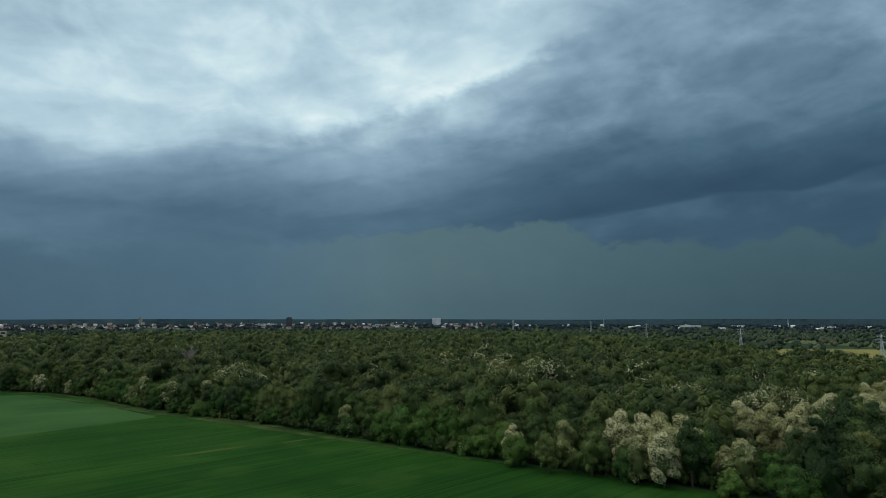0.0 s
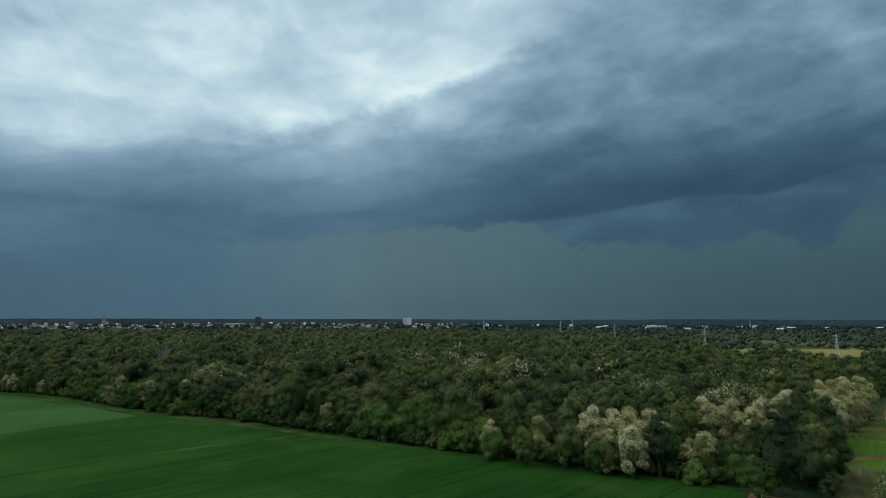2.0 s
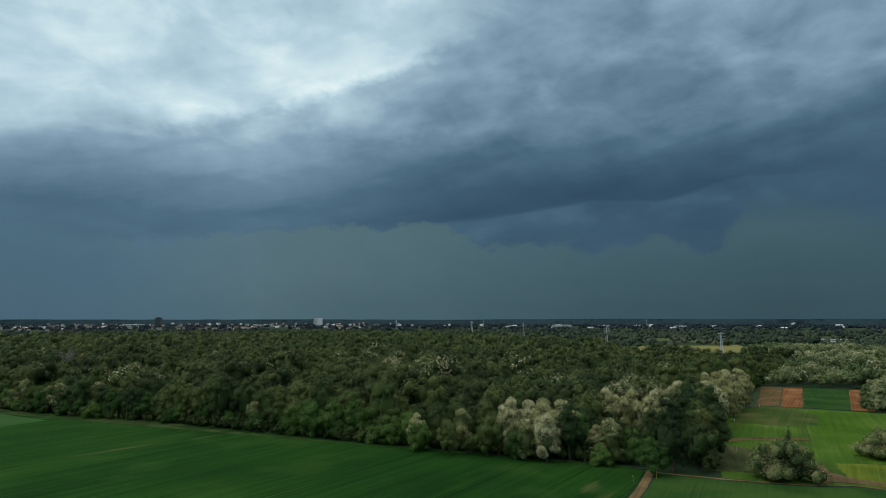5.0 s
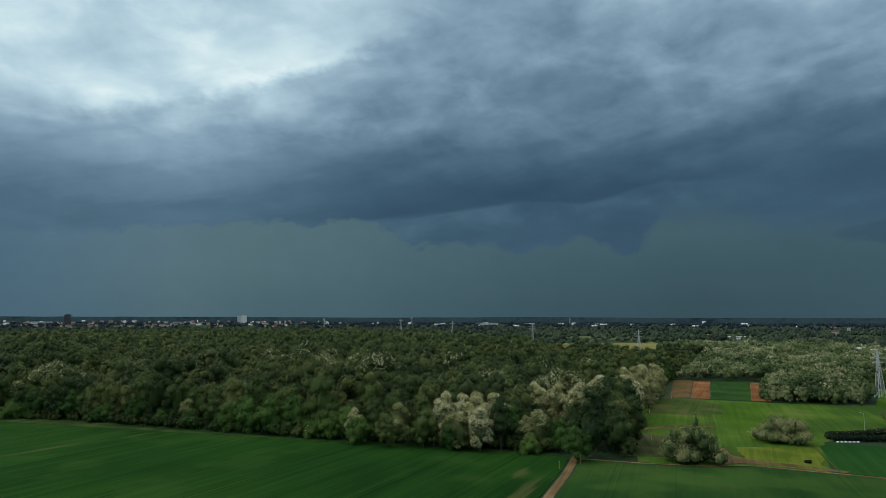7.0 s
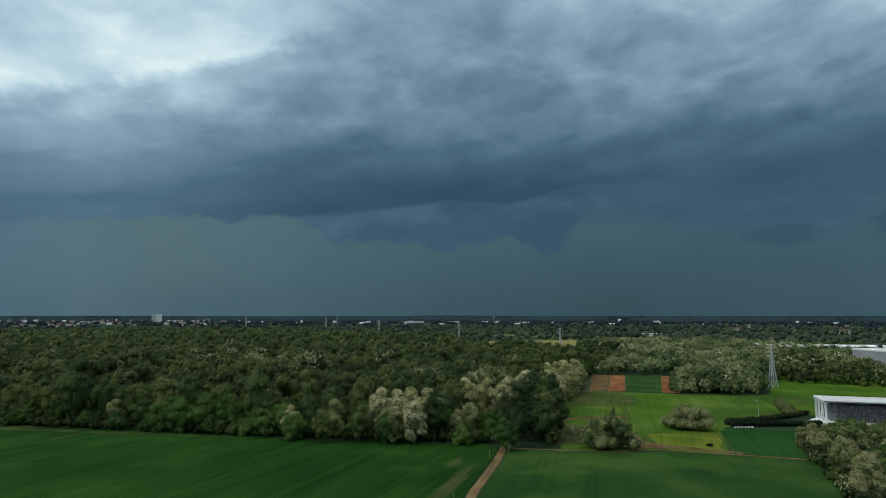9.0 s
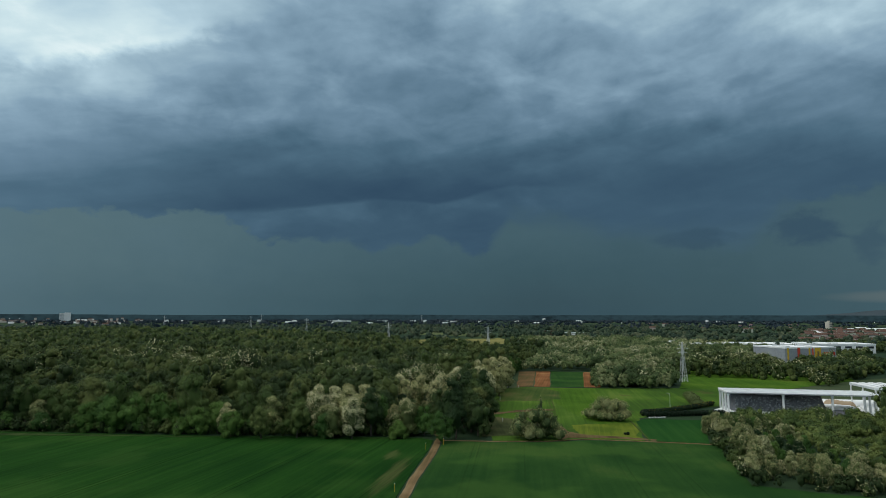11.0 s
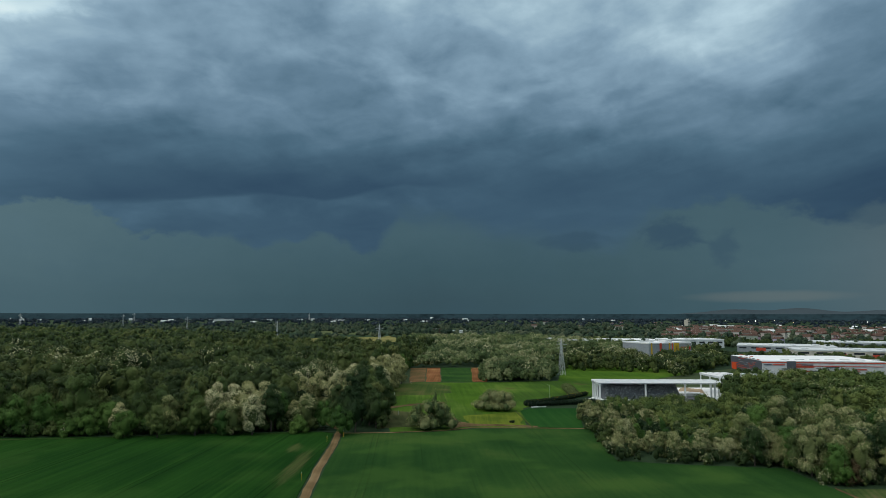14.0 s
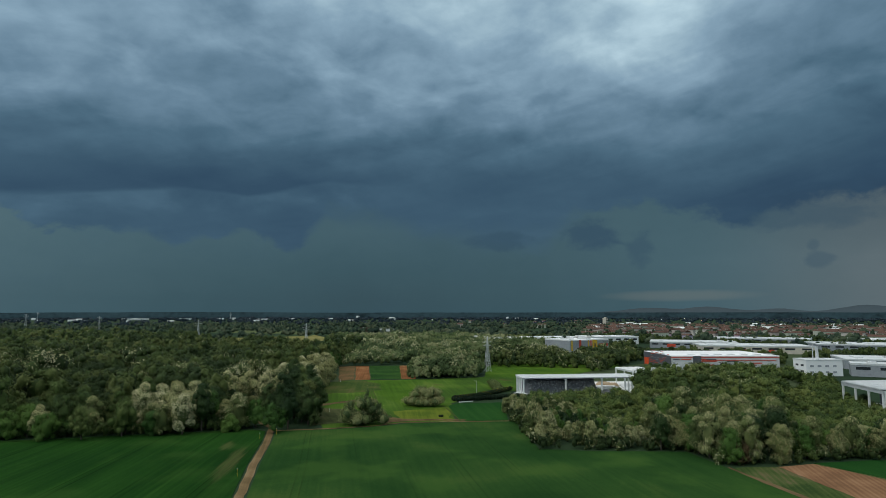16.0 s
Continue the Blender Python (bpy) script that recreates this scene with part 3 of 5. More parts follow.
def leaf_quads(rng, clumps, count, size, up=0.0, jitter=0.75, shell=(0.84, 1.22), whole=True):
    """Small leaf sprays on the clumps, as corner and face arrays."""
    w = np.array([c[1] * c[1] for c in clumps])
    pick = rng.choice(len(clumps), count, p=w / w.sum())
    c = np.array([k[0] for k in clumps])[pick]
    rad = np.array([(k[1], k[1], k[2]) for k in clumps])[pick]
    d = rng.normal(size=(count, 3))
    d[:, 2] = np.where(d[:, 2] < -0.35 + up, -d[:, 2] * (1 if up else 0.6), d[:, 2])
    d /= np.linalg.norm(d, axis=1)[:, None]
    p = c + d * rad * rng.uniform(*shell, size=(count, 1))
    n = d + rng.normal(size=(count, 3)) * jitter
    if whole:
        o = (p - np.array(clumps[0][0])) / np.array((clumps[0][1], clumps[0][1], clumps[0][2]))
        n = n * 0.8 + o / np.linalg.norm(o, axis=1)[:, None]
    n /= np.linalg.norm(n, axis=1)[:, None]
    a = np.cross(n, rng.normal(size=(count, 3)))
    a /= np.linalg.norm(a, axis=1)[:, None]
    b = np.cross(n, a)
    s = size * rng.uniform(0.55, 1.25, size=(count, 1))
    v = np.stack([p - a * s * 0.5, p + a * s * 0.5, p + b * s * 0.8], 1).reshape(-1, 3)
    f = np.arange(count * 3).reshape(-1, 3)
    return v, f


def cores(rng, clumps, shrink, rings=3, sides=5):
    """Dark inner bodies of the clumps, so that the crown is not see-through."""
    vs, fs, n = [], [], 0
    for c, r, h in clumps:
        for i in range(rings + 1):
            th = math.pi * i / rings
            for j in range(sides):
                ph = 2 * math.pi * j / sides
                k = shrink * rng.uniform(0.85, 1.1)
                vs.append((c[0] + r * k * math.sin(th) * math.cos(ph), c[1] + r * k * math.sin(th) * math.sin(ph), c[2] + h * k * math.cos(th)))
        for i in range(rings):
            for j in range(sides):
                q = (n + i * sides + j, n + (i + 1) * sides + j, n + (i + 1) * sides + (j + 1) % sides, n + i * sides + (j + 1) % sides)
                fs += [q[:3], (q[0], q[2], q[3])]
        n += (rings + 1) * sides
    return np.array(vs), np.array(fs)


def joined(*pairs):
    vs, fs, n = [], [], 0
    for v, f in pairs:
        vs.append(v)
        fs.append(f + n)
        n += len(v)
    return np.concatenate(vs), np.concatenate(fs)


def trunk_mesh(rng, h, r, h0):
    bm = bmesh.new()
    lean = Vector((rng.uniform(-.04, .04) * h, rng.uniform(-.04, .04) * h, 0))
    mid = Vector((0, 0, h * 0.5)) + lean
    rod(bm, (0, 0, -0.3), mid, 0.022 * h, 0.014 * h, 7)
    rod(bm, mid, Vector((0, 0, h * 0.86)) + lean * 1.5, 0.014 * h, 0.004 * h, 6)
    for i in range(6):
        a = rng.uniform(0, 2 * math.pi)
        z = rng.uniform(0.25, 0.6) * h
        rod(bm, (lean.x * z / h, lean.y * z / h, z), (r * 0.7 * math.cos(a), r * 0.7 * math.sin(a), z + rng.uniform(.12, .3) * h), 0.008 * h, 0.002 * h, 5)
    return bm


def tree(seed, name, h, r, h0, leaf, count, size, bloom=0, lump=20, bloom_size=0.5, tall=1.0):
    """A broadleaf tree: trunk with limbs, leafy crown, and blossom where it flowers."""
    rng = np.random.default_rng(seed)
    top = new(name)
    part("trunk", trunk_mesh(rng, h, r, h0), M["bark"], top)
    cl = lumps(rng, r, h0, h, lump, tall=tall)
    arrays("crown", *joined(cores(rng, cl, 0.74), leaf_quads(rng, cl, count, size)), leaf, top)
    if bloom:
        arrays("blossom", *leaf_quads(rng, cl if bloom > 1500 else cl[1::2] + cl[-2:], int(bloom * 1.7), bloom_size * .66, 0.0, 0.9, (0.92, 1.24)), M["blossom"], top)["label"] = "hanging cream-white flower clusters"
    return top


def inside(p, poly):
    x, y = p
    hit = False
    for (x0, y0), (x1, y1) in zip(poly, poly[1:] + poly[:1]):
        if (y0 > y) != (y1 > y) and x < (x1 - x0) * (y - y0) / (y1 - y0) + x0:
            hit = not hit
    return hit


def near_line(p, line):
    best = 1e9
    for (x0, y0), (x1, y1) in zip(line, line[1:]):
        dx, dy = x1 - x0, y1 - y0
        k = max(0, min(1, ((p[0] - x0) * dx + (p[1] - y0) * dy) / (dx * dx + dy * dy)))
        best = min(best, math.hypot(p[0] - x0 - k * dx, p[1] - y0 - k * dy))
    return best


def scatter(rng, poly, gap, ok=None):
    """Jittered grid of places inside an outline."""
    xs, ys = [p[0] for p in poly], [p[1] for p in poly]
    out = []
    y = min(ys)
    row = 0
    while y < max(ys):
        x = min(xs) + (row % 2) * gap / 2
        while x < max(xs):
            p = (x + rng.uniform(-.36, .36) * gap, y + rng.uniform(-.36, .36) * gap)
            if inside(p, poly) and (ok is None or ok(p)):
                out.append(p)
            x += gap
        y += gap * 0.87
        row += 1
    return out


# ---- woods ----
PEAK = [(-560, 560), (-760, 900), (-640, 1250), (0, 1650), (250, 1400), (330, 1050), (420, 760), (440, 600), (400, 470), (330, 400), (300, 372)]
WOOD = EDGE + [SIDE[0]] + SIDE[1:] + PEAK[::-1]
rng = np.random.default_rng(11)
KINDS = ((15.5, 5.6, 0.2, 0, "leaf"), (11.0, 5.3, -1.0, 0, "leaf_bright"), (18.5, 5.2, 1.0, 0, "leaf"), (14.0, 5.0, -.5, 700, "leaf_grove"), (12.5, 5.2, -1.0, 0, "leaf_bright"), (16.0, 4.6, 0.5, 4300, "leaf_grove"),
         (6.5, 4.0, -1.2, 0, "leaf_bright"), (19.5, 5.6, 1.0, 0, "leaf"), (17.0, 4.9, -0.5, 0, "leaf_dark"))
kinds = [tree(100 + i, "wood_edge_tree", h, r, h0, M[leaf], 3300, 0.44, bl, 18) for i, (h, r, h0, bl, leaf) in enumerate(KINDS)]
LABELS = {0: "olive-green broadleaf tree at the wood's edge", 1: "low bright green broadleaf tree beside the wheat", 2: "tall slim green broadleaf tree in the wood",
          3: "green locust tree with scattered white blossom", 4: "round bright green tree beside the wheat", 5: "tall locust tree covered in cream blossom",
          6: "bushy green shrub at the wood's edge", 7: "tall green broadleaf tree in the wood", 8: "dark green broadleaf tree at the corner of the wood"}
for i, k in enumerate(kinds):
    tagged(k, LABELS[i], "tree", "trees along the wood's edge")
# trees that stand out at the corner of the wood: place, kind, scale
MARKED = ((92, 180, 6, .85), (63, 199, 0, .8), (78, 187, 5, .84), (73, 191, 3, .75), (94, 188, 5, .62), (86, 189, 8, .98), (108, 169, 8, .84), (130, 181, 8, .94), (119, 176, 8, .9), (112, 187, 8, .86), (153, 227, 8, 1.0),
          (100, 186, 8, .7), (111, 214, 5, .95), (123, 221, 5, 1.0), (131, 219, 5, .98), (131, 208, 5, .9), (107, 216, 5, .82), (118, 227, 5, 1.0), (139, 229, 5, .95), (125, 212, 5, .9), (71, 194, 1, .75), (142, 212, 8, .95),
          (166, 232, 5, .9), (177, 253, 5, .95), (188, 252, 5, .9), (186, 266, 5, 1.0), (198, 264, 5, .85), (205, 281, 5, 1.0), (214, 278, 5, .85), (203, 269, 5, .75), (218, 296, 5, 1.0), (196, 282, 5, 1.0),
          (230, 300, 5, .95), (226, 312, 5, 1.0), (234, 309, 5, .95), (174, 241, 5, .85), (212, 290, 5, 1.0), (-208, 393, 5, .65), (-214, 397, 3, .7), (-187, 384, 5, .5), (-199, 393, 0, .7), (52, 203, 0, .72), (58, 212, 3, .9), (44, 211, 1, .8), (80, 219, 2, .9), (105, 242, 7, .9), (71, 250, 0, 1.0))
places, spare = [], []
border = EDGE[1:] + [SIDE[0]] + SIDE[1:]
for p in scatter(rng, WOOD, 6.0, lambda q: near_line(q, border) < 17 and q[0] > -240):
    d = near_line(p, border)
    if d < 2.0 or near_line(p, TRACK) < 3.0 or any(math.hypot(p[0] - m[0], p[1] - m[1]) < 4.6 for m in MARKED):
        continue
    if len(places) < 290:
        places.append((p, d))
    else:
        spare.append(p)
# where blossom stands thick: places and radii in metres
DRIFTS = [(81, 192, 7), (84, 204, 8), (133, 233, 13), (148, 244, 11), (118, 233, 9), (91, 179, 5), (74, 208, 6), (41, 213, 6), (27, 210, 5), (55, 193, 5), (200, 260, 16), (169, 214, 11),
          (161, 218, 9), (188, 262, 14), (180, 240, 10), (42, 438, 26), (46, 312, 13), (70, 301, 9), (26, 194, 5), (-39, 231, 6), (140, 322, 9), (70, 172, 5)]


def drift(p):
    return any(math.hypot(p[0] - x, p[1] - y) < r for x, y, r in DRIFTS)


used = set()
for x, y, k, s in MARKED:
    m = pose(x, y, 0, 0, 0, x * 53 + y * 17)
    if k in used:
        ob = copy_thing(kinds[k], m)
        ob.scale = (s, s, s)
    else:
        used.add(k)
        kinds[k].matrix_basis = m @ Matrix.Scale(s, 4)
for p, d in places:
    # blossom is thickest near the corner of the wood by the grass plots
    shade = math.hypot(p[0] - 112, p[1] - 199) < 15
    if shade:
        k = rng.choice([1, 6, 8])
    elif drift(p):
        k = rng.choice([5, 3, 0], p=[.65, .25, .1])
    elif near_line(p, SIDE[:4]) < 13 or math.hypot(p[0] - 118, p[1] - 190) < 14:
        k = rng.choice([8, 7, 0, 1], p=[.6, .15, .15, .1])
    elif d < 5.5:
        k = rng.choice([1, 6, 4, 3, 0], p=[.36, .25, .2, .07, .12])
    else:
        k = rng.choice([0, 2, 4, 7, 3], p=[.34, .24, .12, .26, .04])
    m = pose(p[0], p[1], 0, 0, 0, rng.uniform(0, 360)) @ Matrix.Scale(rng.uniform(0.66, 1.1) * (.7 if shade else 1), 4)
    s = m.to_scale()[0]
    if k in used:
        ob = copy_thing(kinds[k], m)
        ob.scale = (s, s, s)
    else:
        used.add(k)
        kinds[k].matrix_basis = m
print("edge trees", len(places))
for i, k in enumerate(kinds):
    if i not in used:
        k.location = (60 + i * 6, 230 + 6 * i, 0)


def canopy(name, spots, seed, mat, quads, size, h, r, lump, label, rings=3, sides=5, bloom=None, low=0.35):
    """Many trees as one mesh, for woods that nobody could count."""
    g = np.random.default_rng(seed)
    forms = []
    for i in range(10):
        cl = lumps(g, r * g.uniform(.85, 1.2), h * low, h, lump, .28, .5)
        forms.append((joined(cores(g, cl, 0.7 if quads > 100 else 0.88, rings, sides), leaf_quads(g, cl, quads, size, 0.35, 0.45)) if quads else cores(g, cl, 1.0, rings, sides), cl))
    vs, fs, n, bv, bf, bn = [], [], 0, [], [], 0
    for (x, y), bl in spots:
        (v, f), cl = forms[g.integers(10)]
        a, s = g.uniform(0, 6.28), g.uniform(.6, 1.12) * (1 + .4 * noise.noise(Vector((x / 24, y / 24, 6.3))))
        turn = np.array([[math.cos(a), -math.sin(a), 0], [math.sin(a), math.cos(a), 0], [0, 0, 1]]) * s
        vs.append(v @ turn.T + (x, y, 0))
        fs.append(f + n)
        n += len(v)
        if bl and bloom:
            w, e = leaf_quads(g, cl, bloom[0], bloom[1], 0.5, 0.9, (1.0, 1.2))
            bv.append(w @ turn.T + (x, y, 0))
            bf.append(e + bn)
            bn += len(w)
    ob = tagged(arrays(name, np.concatenate(vs), np.concatenate(fs), mat), label, "trees", kind="stuff")
    if bv:
        arrays("blossom", np.concatenate(bv), np.concatenate(bf), M["blossom_far"], ob)["label"] = "cream-white blossom in the treetops"
    return ob


def flowering(g, p, share):
    """Blossom comes in drifts."""
    return drift(p) or noise.noise(Vector((p[0] / 45, p[1] / 45, 3.7))) + g.uniform(-.2, .2) > share


def clearing(q):
    """Open crop land beyond the wood."""
    r, a = math.hypot(*q), math.degrees(math.atan2(*q))
    return 545 < r < 985 and 27.5 < a < 38 or 1330 < r < 1850 and -40 < a < -28.5


def free(q):
    """Not where a marked tree stands, nor in the hollow before the drift of blossom."""
    return all(math.hypot(q[0] - m[0], q[1] - m[1]) > 5.2 for m in MARKED) and math.hypot(q[0] - 118, q[1] - 205) > 15


def in_wood(lo, hi):
    return lambda q: lo <= math.hypot(*q) < hi and near_line(q, border) >= 15


canopy("wood_front", [(p, flowering(rng, p, 0.62)) for p in scatter(rng, WOOD, 8.6, in_wood(0, 330)) + spare if free(p)], 20, M["leaf_far"], 620, 0.66, 17.5, 6.2, 10, "olive-green broadleaf wood behind the edge trees", 3, 5, bloom=(900, 0.42))
canopy("wood", [(p, flowering(rng, p, 0.58)) for p in scatter(rng, WOOD, 10.6, lambda q: in_wood(330, 600)(q))], 21, M["leaf_far"], 240, .95, 17.5, 7.2, 5, "dense olive-green broadleaf wood", bloom=(280, 0.6))
canopy("wood_far", [(p, flowering(rng, p, 0.55)) for p in scatter(rng, WOOD, 14.5, lambda q: 600 <= math.hypot(*q) < 960 and not clearing(q))], 22, M["leaf_far"], 74, 1.3, 16.5, 8.8, 2, "dense green wood stretching to the town", bloom=(70, .9))
canopy("wood_farther", [(p, False) for p in scatter(rng, WOOD, 19.0, lambda q: math.hypot(*q) >= 960 and not clearing(q))], 35, M["leaf_far"], 14, 1.6, 15.5, 11.5, 2, "far green wood before the town")
# low growth that closes the foot of the wood
canopy("undergrowth", [(p, rng.uniform() < .06) for p in scatter(rng, offset(EDGE[1:], -.6) + offset(EDGE[1:], -5.5)[::-1], 3.1)] + [(p, False) for p in scatter(rng, offset(SIDE, .6) + offset(SIDE, -3)[::-1], 3.2)],
       19, M["leaf_far"], 110, 0.55, 4.6, 2.2, 4, "low bushes and saplings at the foot of the wood", bloom=(60, .4), low=-0.15)
# round tree at the head of the dirt track
lone = copy_thing(kinds[4], pose(101, 167, 0, 0, 0, 70))
lone["label"] = "round mid-green tree at the head of the track"

# ---- grove by the open shed ----
GROVE = plan([(142, 99), (107, 63.5), (113, 54), (127, 38), (122, 30), (118.5, 26.5), (129, 16.5), (138, 11.5), (147, 1), (152, -45), (190, -40), (215, -5), (232, 10), (262, 28), (268, 48), (250, 66), (226, 80), (205, 90), (182, 112), (160, 112)])
front = GROVE[:10]
grove = [tree(300 + i, "grove_tree", h, r, h0, M["leaf_grove" if i < 3 else "leaf_dark" if i == 3 else "leaf_bright"], 3700, 0.38, int(bl * 2.7), 18, 0.34, 1.2) for i, (h, r, h0, bl) in enumerate(
    ((11.5, 3.8, -.5, 1000), (12.5, 3.8, 0.2, 420), (10.0, 3.6, -.8, 1400), (13.0, 4.2, 0.5, 160), (11.0, 4.0, -.5, 0)))]
for k, lab in zip(grove, ("locust tree with hanging cream blossom at the grove's edge", "tall locust tree with little blossom in the grove", "low locust tree thick with cream blossom",
                          "tall dark green tree in the grove", "rounded green tree in the grove")):
    tagged(k, lab, "tree", "trees of the grove by the shed")
spots = [p for p in scatter(rng, GROVE, 6.0) if near_line(p, front) > 1.2]
spots.sort(key=lambda p: near_line(p, front))
used = set()
for p in spots[:210]:
    d = near_line(p, front)
    away = math.degrees(math.atan2(p[0] + 25, p[1] + 22))
    if d < 9:
        k = rng.choice([0, 1, 2, 3, 4], p=[.4, .18, .32, .04, .06] if away < 70 else [.26, .26, .16, .12, .2])
    else:
        k = rng.choice([0, 1, 2, 3, 4], p=[.16, .28, .08, .2, .28] if away < 70 else [.06, .18, .03, .4, .33])
    seen = math.degrees(math.atan2(p[0] + 25, p[1] + 22))
    s = rng.uniform(0.8, 1.05)
    if seen < 67:
        s *= 0.42 if d > 9 else 0.75
    elif d > 9 and seen > 77:
        s *= 0.62
    elif d > 20:
        s *= 1.2
    m = pose(p[0], p[1], 0, 0, 0, rng.uniform(0, 360)) @ Matrix.Scale(s, 4)
    if k in used:
        copy_thing(grove[k], m).scale = (s, s, s)
    else:
        used.add(k)
        grove[k].matrix_basis = m
if len(spots) > 210:
    canopy("grove_rest", [(p, flowering(rng, p, 0.35)) for p in spots[210:] if math.degrees(math.atan2(p[0] + 25, p[1] + 22)) > 66 and math.degrees(math.atan2(p[0] + 25, p[1] + 22)) <= 77], 23, M["leaf_copse"], 520, .6, 13, 4.6, 7, "green trees at the back of the grove", bloom=(200, 0.4), low=0.15)

low = [p for p in spots[210:] if math.degrees(math.atan2(p[0] + 25, p[1] + 22)) <= 66 and near_line(p, plan([(183, 120), (219, 87)])) > 9] + [p for p in spots[210:] if math.degrees(math.atan2(p[0] + 25, p[1] + 22)) > 77]
if low:
    canopy("grove_thicket", [(p, flowering(rng, p, 0.3)) for p in low], 31, M["leaf_copse"], 330, 0.5, 3.9, 3.4, 6, "low green thicket in front of the shed", bloom=(60, 0.5), low=0.0)

canopy("grove_foot", [(p, rng.uniform() < .25) for p in scatter(rng, offset(GROVE[:11], -.4) + offset(GROVE[:11], -4.5)[::-1], 3.0)], 32, M["leaf_far"], 110, 0.55, 4.2, 2.2, 4, "low bushes at the foot of the grove", bloom=(60, .4), low=-0.15)


# ---- lone bushes, hedges and tree belts around the meadow ----
def bush(seed, x, y, r, h, leaf, bloom, label, spike=0.0):
    g = np.random.default_rng(seed)
    top = new("bush")
    part("stem", trunk_mesh(g, h * 0.8, r * 0.6, 0.3), M["bark"], top)
    cl = [((g.uniform(-.75, .75) * r, g.uniform(-.5, .5) * r, h * g.uniform(.2, .76)), r * g.uniform(.15, .34), h * g.uniform(.13, .27)) for _ in range(26)]
    cl = [((x, y, z * (1 - .45 * (x / r) ** 2)), a, b) for (x, y, z), a, b in cl]
    cl += [((g.uniform(-.9, .9) * r, g.uniform(-.6, .6) * r, h * 0.2), r * .3, h * .2) for _ in range(9)]
    if spike:
        cl += [((spike * r, 0, h * .8), r * .16, h * .34), ((spike * r + .5, .3, h * 1.05), r * .08, h * .22)]
    arrays("crown", *joined(cores(g, cl, .8), leaf_quads(g, cl, 5200, .45, 0.0, .6, (.85, 1.22), False)), leaf, top)
    if bloom:
        arrays("blossom", *leaf_quads(g, cl[::2] + cl[1:6], int(bloom * 1.7), .3, 0.0, .9, (.95, 1.2), False), M["blossom"], top)["label"] = "cream-white flower clusters"
    top.matrix_basis = pose(x, y, 0, 0, 0, -38)
    return tagged(top, label, "bush")


bush(401, *plan([(101.5, 119.5)])[0], 8.6, 11.0, M["leaf_bush"], 1100, "wide locust thicket with white blossom beside the path", 0.1)
WINDBREAK = [(343, 275), (359, 262), (383, 235), (400, 208), (372, 190), (376, 182), (415, 190), (458, 232), (500, 300), (490, 380), (464, 340)]
canopy("windbreak", [(p, flowering(rng, p, 0.3)) for p in scatter(rng, WINDBREAK, 8.0)], 33, M["leaf_far"], 110, 1.3, 9.5, 5.0, 6, "belt of dark green trees behind the far meadow", bloom=(60, .9), low=0.0)
M["leaf_brown"] = leafy("brown_leaf", (0.075, 0.055, 0.024), (0.11, 0.076, 0.034), (0.15, 0.1, 0.046), lone=True)
bush(404, 160, 31.5, 2.8, 6.4, M["leaf_brown"], 0, "reddish-brown shrub at the foot of the grove")
bush(402, *plan([(139.5, 131)])[0], 8.8, 10.0, M["leaf_bush"], 3600, "round locust thicket covered in white blossom in the meadow")
BELT = plan([(196, 193), (222, 175), (236, 180), (258, 212), (258, 240), (252, 246)])
belt = scatter(rng, BELT, 6.0)
canopy("belt_thicket", [(p, flowering(rng, p, 0.3)) for p in belt], 24, M["leaf_pale"], 300, .8, 9.5, 4.2, 7, "green thicket of bushes behind the meadow", bloom=(110, .7), low=0.06)
BACK = plan([(216, 276), (258, 250), (270, 245), (282, 216), (340, 275), (430, 205), (540, 330), (600, 520), (420, 620), (340, 470), (260, 340)])
canopy("mixed_wood", [(p, flowering(rng, p, 0.08)) for p in scatter(rng, BACK, 10.5, lambda q: not clearing(q))], 25, M["leaf_pale"], 130, 1.1, 9.6, 6.2, 5, "mixed green wood with pale flowering trees", bloom=(200, .8), low=0.15)
canopy("yard_trees", [(p, flowering(rng, p, 0.3)) for p in scatter(rng, plan([(300, 165), (335, 150), (440, 175), (560, 330), (450, 240)]), 8.0)], 26, M["leaf_far"], 80, 1.1, 7.5, 5.0, 5, "green trees between the meadow and the factories", bloom=(80, 1.0), low=0.15)


def hedge(name, line, width, height, leaf, count, label, bloom=None, seed=1):
    """A clipped hedge along a line."""
    g = np.random.default_rng(seed)
    cl = []
    for (x0, y0), (x1, y1) in zip(line, line[1:]):
        n = max(2, int(math.hypot(x1 - x0, y1 - y0) / (width * .6)))
        for i in range(n):
            k = (i + g.uniform(0, .5)) / n
            cl.append(((x0 + (x1 - x0) * k, y0 + (y1 - y0) * k, height * .45), width * g.uniform(.5, .66), height * g.uniform(.5, .62)))
    top = tagged(new(name), label, "hedge")
    arrays("foliage", *joined(cores(g, cl, .88), leaf_quads(g, cl, count, .45, 0.0, .5, (.9, 1.12), False)), leaf, top)
    if bloom:
        arrays("blossom", *leaf_quads(g, [(c, r, h * 1.05) for c, r, h in cl], bloom[0], .4, .3, .9, (1.0, 1.15)), bloom[1], top)["label"] = "yellow flowers"
    return top


